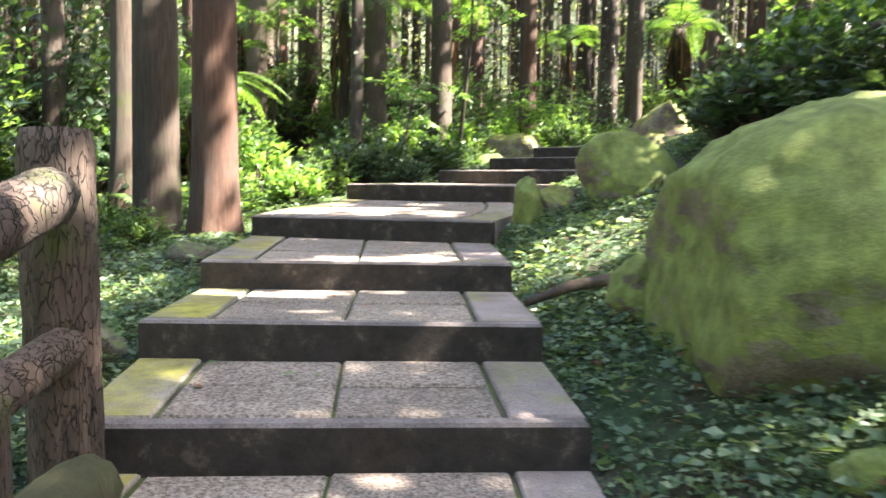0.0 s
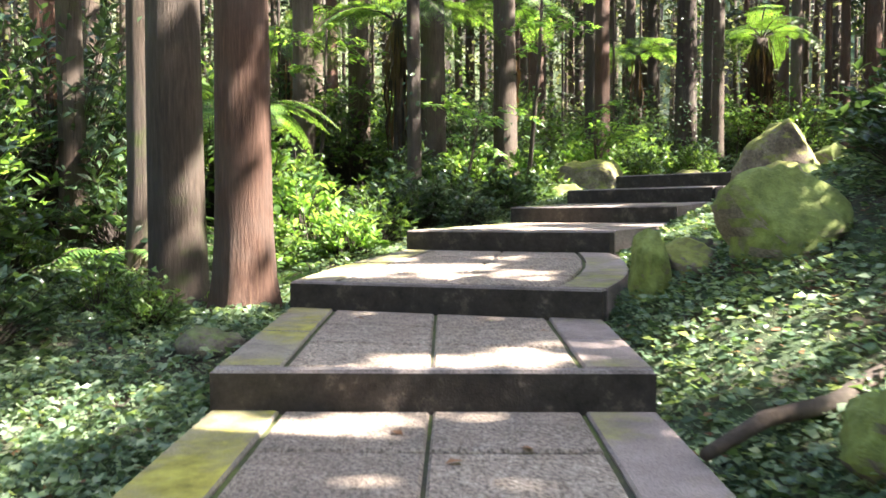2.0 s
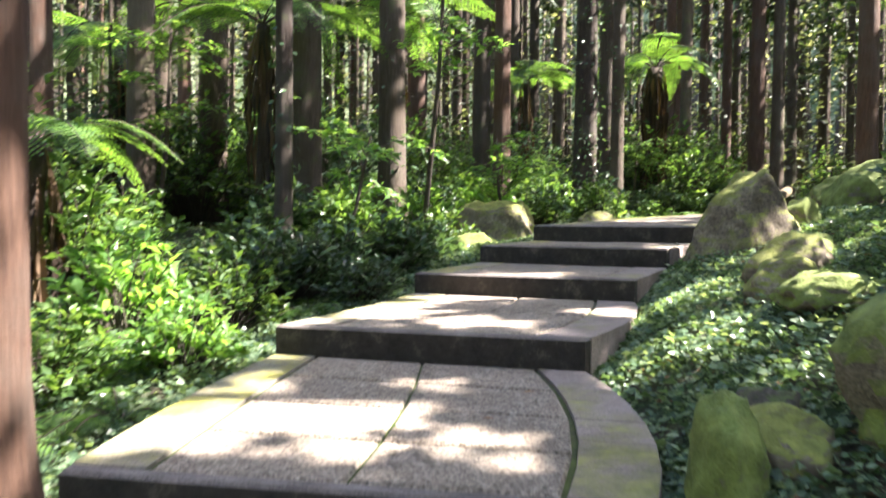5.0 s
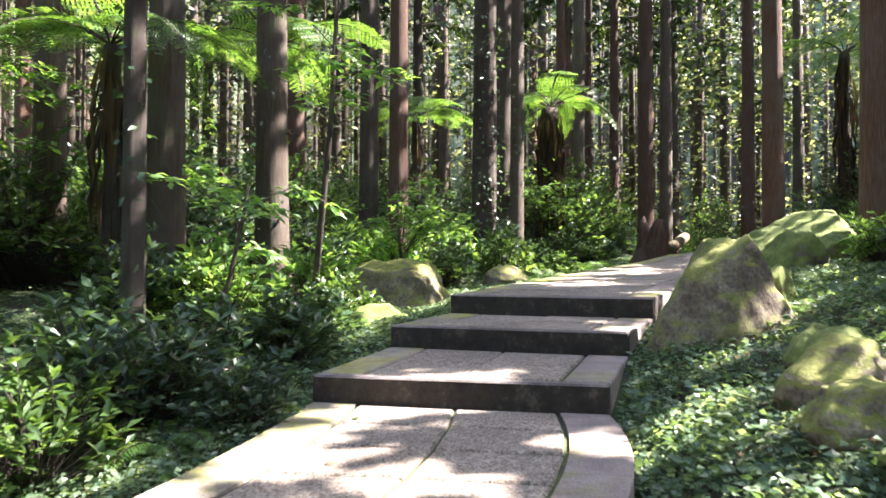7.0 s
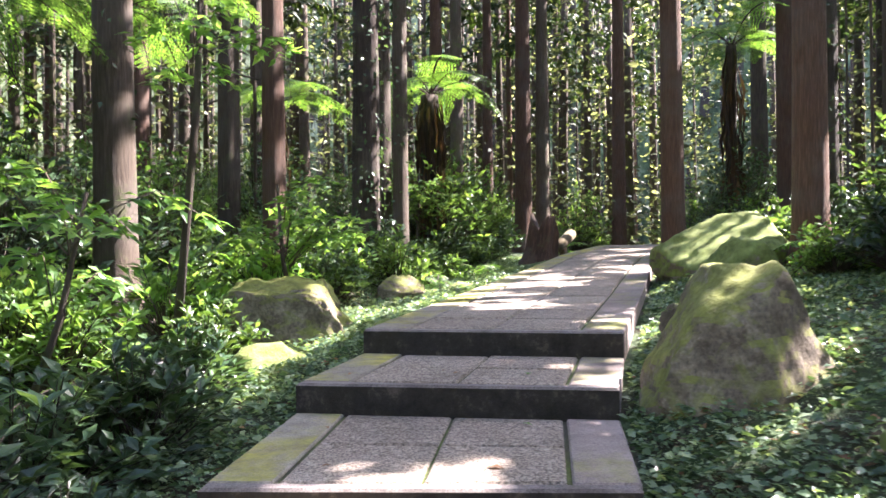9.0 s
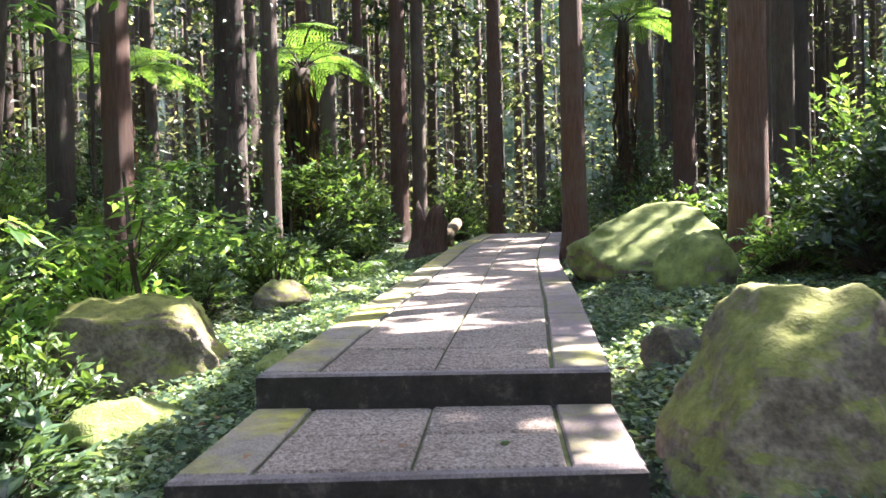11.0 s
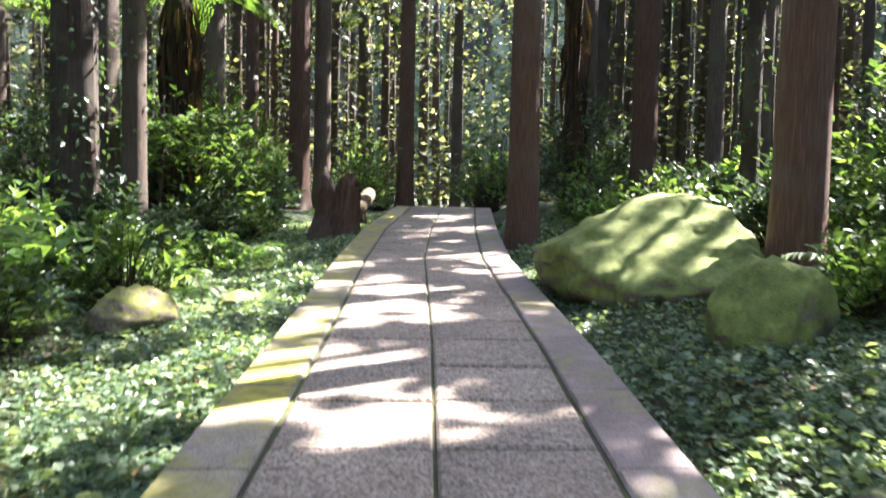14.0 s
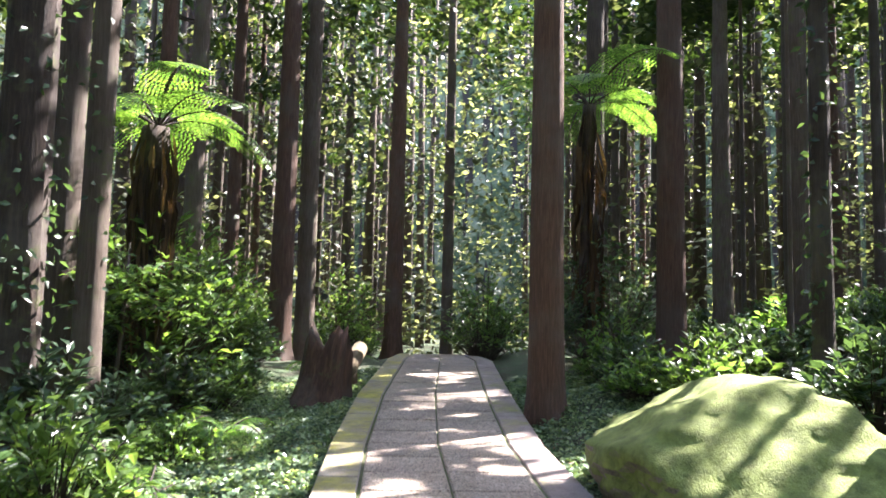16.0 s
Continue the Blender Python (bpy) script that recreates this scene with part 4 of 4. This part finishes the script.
def tree_fern(x, y, h, r, label, s=1.0, skirt=90):
    e = new("tree_fern")
    e.matrix_basis = pose(x, y, gz(x, y) - 0.05, 0, 0, rng.uniform(0, 360))
    ts = np.linspace(0, 1, 10)
    put("trunk", mesh_np("trunk", *log_geo([(0, 0, -0.2), (0.04, 0, h * 0.5), (0, 0.03, h)], r, 14, 18, 0.09), M_BARK_DARK, True), e)
    for az in range(11):
        f_, r_ = TF_FRONDS[az % len(TF_FRONDS)]
        fm = pose(0, 0, h, rng.uniform(-6, 6), rng.uniform(-10, 10), az * 32.7 + rng.uniform(-8, 8)) @ Matrix.Scale(s * rng.uniform(0.8, 1.1), 4)
        fo = tagged(put("frond", f_, e, m=fm), kind="stuff")
        put("stalk", r_, fo)
    if skirt:
        a = rng.uniform(0, 6.28, skirt)
        top = h * rng.uniform(0.35, 1.0, skirt)
        p = np.stack([np.cos(a) * r, np.sin(a) * r, top], 1)
        d = np.stack([np.cos(a) * 0.18, np.sin(a) * 0.18, -np.ones(skirt)], 1)
        put("dead_frond_skirt", mesh_np("dead_fronds", *leaf_geo(p, d, p * [1, 1, 0], rng.uniform(0.5, 1.3, skirt), rng.uniform(0.05, 0.12, skirt)), L_DEADFROND), e, "hanging dead brown fronds")["kind"] = "stuff"
    return tagged(e, label, "tree fern", "tree ferns in the forest")


tree_fern(7.25, 23.9, 3.7, 0.2, "tree fern with dark shaggy trunk and bright fronds", 1.0, 160)
tree_fern(12.41, 20.07, 4.2, 0.11, "slender tree fern with bright feathery crown", 0.9, 60)
tree_fern(-1.82, 16.18, 3.2, 0.1, "tree fern with bright arching fronds above shrubs", 0.95, 30)
tree_fern(-3.43, 11.88, 1.5, 0.1, "low tree fern with broad spreading fronds", 0.66, 20)
tree_fern(0.27, 18.63, 3.6, 0.1, "tree fern with bright arching fronds among trunks", 0.95, 30)
tree_fern(-4.14, 17.43, 2.8, 0.1, "tree fern with spreading fronds in the wood", 0.95, 30)
tree_fern(4.22, 25.35, 3.4, 0.1, "tree fern with spreading fronds in the wood", 0.9, 30)


def sapling(x, y, h, r, label, leaf_m, spray=1.0, lean=4):
    e = new("sapling")
    e.matrix_basis = pose(x, y, gz(x, y) - 0.05, 0, lean, rng.uniform(0, 360))
    put("stem", mesh_np("stem", *tube_geo([(0, 0, -0.1), (0.05, 0.02, h * 0.5), (0, 0, h)], [r, r * 0.8, r * 0.45], 7), M_BARK_GREY, True), e)
    lv, br = [], []
    for k in range(int(9 * spray)):
        a, z0 = rng.uniform(0, 6.28), h * rng.uniform(0.55, 1.0)
        L = rng.uniform(0.5, 1.1)
        tip = np.array([math.cos(a) * L, math.sin(a) * L, z0 + 0.12])
        pts = np.array([[0, 0, z0 - 0.2], tip * [0.5, 0.5, 1], tip - [0, 0, 0.12]])
        br.append(tube_geo(pts, [0.008, 0.006, 0.003], 3))
        m = 34
        t = rng.uniform(0.2, 1, m)
        p = np.stack([np.interp(t, [0, 0.5, 1], pts[:, i]) for i in range(3)], 1) + rng.normal(0, 0.06, (m, 3)) * [1, 1, 0.3]
        d = rand_dirs(m, -0.35, 0.1) + tip * [0.5, 0.5, 0] / L
        lv.append(leaf_geo(p, d, rand_dirs(m, 0.75, 1), rng.uniform(0.1, 0.19, m), rng.uniform(0.04, 0.075, m)))
    tagged(put("twig_tangle", mesh_np("twig_tangle", *join_geo(br), M_BARK_GREY), e), kind="stuff")
    tagged(put("foliage", mesh_np("foliage", *join_geo(lv), leaf_m), e), kind="stuff")
    return tagged(e, label, "sapling", "saplings in the undergrowth")


sapling(0.41, 14.84, 4.5, 0.04, "thin straight sapling with pale bark", L_BRIGHT)
sapling(-0.74, 13.68, 1.7, 0.03, "leaning sapling with bright leaves", L_BRIGHT, 1.2, 18)
sapling(1.84, 15.99, 1.6, 0.03, "small sapling with bright layered leaves", L_BRIGHT, 1.6, 8)
sapling(-3.12, 15.18, 3.0, 0.04, "young tree with bright layered leaves", L_BRIGHT, 1.5)
sapling(5.36, 10.09, 1.5, 0.02, "small sapling with bright leaves on the bank", L_BRIGHT, 1.2)
sapling(3.99, 6.75, 2.2, 0.03, "young tree with light green leaves on the bank", L_BRIGHT, 2)
sapling(4.82, 8.11, 2.4, 0.03, "young tree with light green leaves on the bank", L_BRIGHT, 2)
sapling(5.19, 5.97, 2.6, 0.03, "young tree with light green leaves on the bank", L_BRIGHT, 2)
sapling(-5.2, 7.01, 2.6, 0.03, "young tree with pale leaves beside the fence", L_MID, 2.4)
sapling(-4.41, 6.06, 2.2, 0.03, "young tree with pale leaves beside the fence", L_MID, 2.4)
sapling(6.01, 22.15, 2.0, 0.03, "pale-leaved shrub tree beside tree fern", L_MID, 2.4)

# fallen branch on the bank
e = new("fallen_branch")
e.matrix_basis = pose(3.6, 6.2, gz(3.6, 6.2) + 0.45)
put("branch", mesh_np("branch", *tube_geo([(-1.2, 0.4, -0.4), (-0.3, 0.1, 0.1), (0.6, -0.1, 0.45), (1.6, -0.2, 0.85)], [0.03, 0.03, 0.025, 0.02], 8), M_BARK_GREY, True), e)
tagged(e, "bare grey fallen branch leaning on the bank", "branch")
e = new("tree_root")
e.matrix_basis = pose(0.95, 4.75, gz(0.95, 4.75) + 0.02)
put("root", mesh_np("root", *tube_geo([(-0.5, -0.3, -0.03), (-0.2, -0.05, 0.04), (0.1, 0.05, 0.08), (0.5, 0.3, 0.2)], [0.025, 0.035, 0.04, 0.05], 8), M_BARK_GREY, True), e)
tagged(e, "exposed brown root on the leaf-strewn bank", "root")

# ground cover: small leaves past counting
n = 270000
px, py = [], []
while sum(map(len, px)) < n:
    x, y = rng.uniform(-6, 12, 40000), rng.uniform(1.5, 24, 40000)
    s, u, _ = along(x, y)
    k = (np.abs(u) > 1.05) & (rng.uniform(0, 1, len(x)) < np.exp(-(np.abs(u) - 1.0) / 2.6)) & (np.sin(x * 2.3 + np.sin(y * 1.9)) * np.cos(y * 2.7 + np.sin(x * 1.3)) > rng.uniform(-1.6, 0.45, len(x)))
    px.append(x[k]), py.append(y[k])
px, py = np.concatenate(px)[:n], np.concatenate(py)[:n]
_, u, _ = along(px, py)
p = np.stack([px, py, ground(px, py) + rng.uniform(0.0, 0.07, n) * np.clip((np.abs(u) - 1.0) * 4, 0.15, 1)], 1)
L = 0.02 + 0.062 * rng.uniform(0, 1, n) ** 1.6
put_ob = put("ground_cover", mesh_np("ground_cover", *leaf_geo(p, rand_dirs(n, -0.1, 0.5), rand_dirs(n, 0.5, 1), L, L * rng.uniform(0.45, 0.75, n)), L_GROUND))
tagged(put_ob, "low carpet of small green leaves on the forest floor", "ground cover", kind="stuff")
n = 12000
x, y = rng.uniform(-4, 9, n), rng.uniform(1.5, 22, n)
s, u, _ = along(x, y)
k = (np.abs(u) > 1.1) & (np.abs(u) < 5)
x, y = x[k], y[k]
n = len(x)
p = np.stack([x, y, ground(x, y) + 0.012], 1)
L = rng.uniform(0.03, 0.09, n)
tagged(put("leaf_litter", mesh_np("leaf_litter", *leaf_geo(p, rand_dirs(n, -0.1, 0.25), rand_dirs(n, 0.7, 1), L, L * 0.5), L_DEAD)), "dry brown fallen leaves and twigs on the soil", "leaf litter", kind="stuff")

# ---------- stone path: pieces last ----------
path = new("stone_path")
tagged(path, "stone-slab stepped path with mossy borders through the forest", "path", kind="structure")
LE = [np.array([*L, z]) for L, R, z in STEPS]
RE = [np.array([*R, z]) for L, R, z in STEPS]


def quad_slab(name, c00, c10, c11, c01, thick, mat, parent, bev=0.012, rough=0.0, cells=1):
    """A slab on four corners given in order, with chamfered top edges."""
    c = [Vector(v) for v in (c00, c10, c11, c01)]
    mid = sum(c, Vector()) / 4
    up = Vector((0, 0, 1))
    bm = bmesh.new()
    low = [bm.verts.new(v - mid - up * thick) for v in c]
    rim = [bm.verts.new(v - mid - up * bev) for v in c]
    ins = []
    for i, v in enumerate(c):
        a, b2 = (c[i - 1] - v).normalized(), (c[(i + 1) % 4] - v).normalized()
        ins.append(v + (a + b2) * bev)
    top = [bm.verts.new(v - mid) for v in ins]
    bm.faces.new(low[::-1])
    for i in range(4):
        j = (i + 1) % 4
        bm.faces.new((low[i], low[j], rim[j], rim[i]))
        bm.faces.new((rim[i], rim[j], top[j], top[i]))
    bm.faces.new(top)
    bmesh.ops.recalc_face_normals(bm, faces=bm.faces)
    ob = part(name, bm, mat, parent, smooth=False)
    ob.matrix_basis = Matrix.Translation(mid)
    return ob


def tread(L0, R0, L1, R1, z0, z1, rows, bow=(0, 0), curb=True, border_rows=None, cols=2):
    """One landing between two front edges. bow: how far the left and right sides swing out."""
    def S(u, v, dz=0.0):
        l = np.array(L0) * (1 - v) + np.array(L1) * v
        r = np.array(R0) * (1 - v) + np.array(R1) * v
        ax = unit((r - l)[None])[0]
        l = l - ax * bow[0] * 4 * v * (1 - v)
        r = r + ax * bow[1] * 4 * v * (1 - v)
        p = l * (1 - u) + r * u
        return (p[0], p[1], z0 * (1 - v) + z1 * v + dz)

    depth = float(np.linalg.norm((np.array(L0) + R0 - L1 - R1) / 2))
    g = 0.017
    wid = float(np.linalg.norm(np.array(R0) - L0))
    ew, gu, gv = 0.33 / wid, g / wid, g / depth
    cv = 0.085 / depth if curb else 0.0
    # bed under the joints
    bm = bmesh.new()
    nseg = max(2, rows)
    rows_v = [[bm.verts.new(S(uu, vv, -0.02)) for uu in (0.004, 0.996)] for vv in np.linspace(cv * 0.5, 1.0, nseg + 1)]
    rows_b = [[bm.verts.new(S(uu, vv, -0.34)) for uu in (0.004, 0.996)] for vv in np.linspace(cv * 0.5, 1.0, nseg + 1)]
    for i in range(nseg):
        bm.faces.new((rows_v[i][0], rows_v[i][1], rows_v[i + 1][1], rows_v[i + 1][0]))
        bm.faces.new((rows_b[i][0], rows_v[i][0], rows_v[i + 1][0], rows_b[i + 1][0]))
        bm.faces.new((rows_v[i][1], rows_b[i][1], rows_b[i + 1][1], rows_v[i + 1][1]))
    part("bed", bm, M_JOINT, path, "dark mossy mortar between slabs", smooth=False)
    if curb:
        halves = 1
        for h in range(halves):
            u0, u1 = h / halves, (h + 1) / halves - (0.002 if h == 0 else 0)
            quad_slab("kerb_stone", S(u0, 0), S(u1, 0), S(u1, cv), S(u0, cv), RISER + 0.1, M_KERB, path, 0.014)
    br = border_rows or max(1, round(rows / 2))
    for i in range(br):
        v0, v1 = cv + (1 - cv) * i / br + (gv if i or curb else 0) * 0.6, cv + (1 - cv) * (i + 1) / br
        nsub = 3 if (bow[0] or bow[1]) else 1
        for q in range(nsub):
            a, b2 = v0 + (v1 - v0) * q / nsub, v0 + (v1 - v0) * (q + 1) / nsub
            quad_slab("border_slab", S(0, a), S(ew - gu, a), S(ew - gu, b2), S(0, b2), 0.3, M_BORDER_MOSS, path, 0.01 if nsub == 1 else 0.003)
            quad_slab("border_slab", S(1 - ew + gu, a), S(1, a), S(1, b2), S(1 - ew + gu, b2), 0.3, M_BORDER, path, 0.01 if nsub == 1 else 0.003)
    for i in range(rows):
        v0, v1 = cv + (1 - cv) * i / rows + gv * 0.95, cv + (1 - cv) * (i + 1) / rows - gv * 0.85
        for j in range(cols):
            u0, u1 = ew + (1 - 2 * ew) * j / cols + gu * 0.5, ew + (1 - 2 * ew) * (j + 1) / cols - gu * 0.5
            dz = rng.uniform(-0.006, 0.003)
            quad_slab("paving_slab", S(u0, v0, dz), S(u1, v0, dz + rng.uniform(-0.003, 0.003)), S(u1, v1, dz), S(u0, v1, dz), 0.12, M_INFILL, path, 0.012)


ROWS_N = [4, 4, 2, 2, 3, 4, 4, 2, 2]
BOWS = [(0, 0), (0, 0), (0, 0), (0, 0), (0, 0), (0.05, 0.16), (-0.05, 0.12), (0, 0), (0, 0)]
for i in range(len(STEPS) - 1):
    tread(LE[i][:2], RE[i][:2], LE[i + 1][:2], RE[i + 1][:2], STEPS[i][2], STEPS[i + 1][2] - RISER, ROWS_N[i], BOWS[i])
# the long upper walk, in lengths that follow its rise
MIDS = [(3.92, 16.02, 5.33, 14.65, 2.32), (6.67, 19.01, 8.09, 17.67, 2.5), (8.68, 21.02, 10.08, 19.66, 2.7), END_L + END_R + (END_Z,)]
prev = (LE[-1][:2], RE[-1][:2], STEPS[-1][2])
for k, (lx, ly, rx, ry, z) in enumerate(MIDS):
    d = float(np.linalg.norm((np.array(prev[0]) + prev[1]) / 2 - np.array([lx + rx, ly + ry]) / 2))
    tread(prev[0], prev[1], (lx, ly), (rx, ry), prev[2], z, max(2, round(d / 0.62)), (0, 0), k == 0, max(1, round(d / 1.2)))
    prev = ((lx, ly), (rx, ry), z)
tread(prev[0], prev[1], (16.1, 28.2), (17.48, 26.82), END_Z, END_Z - 0.1, 6, (0, 0), False, 4)
# fallen leaves lying on the paving
for k in range(26):
    i = int(rng.integers(2, 9))
    u, v = rng.uniform(0.06, 0.94), rng.uniform(0.15, 0.9)
    p = (LE[i] * (1 - u) + RE[i] * u) * (1 - v) + (LE[i + 1] * (1 - u) + RE[i + 1] * u) * v
    zz = STEPS[i][2] * (1 - v) + (STEPS[i + 1][2] - RISER) * v + 0.006
    L = rng.uniform(0.05, 0.1)
    ob = put("fallen_leaf", mesh_np("fallen_leaf", *leaf_geo(np.zeros((1, 3)), np.array([[1.0, 0, 0.12]]), np.array([[0, 0, 1.0]]), L, L * 0.55), L_DEAD if k % 3 else L_MID), m=pose(p[0], p[1], zz, 0, 0, rng.uniform(0, 360)))
    tagged(ob, "dry fallen leaf lying on the stone path", "leaf", "fallen leaves on the path")
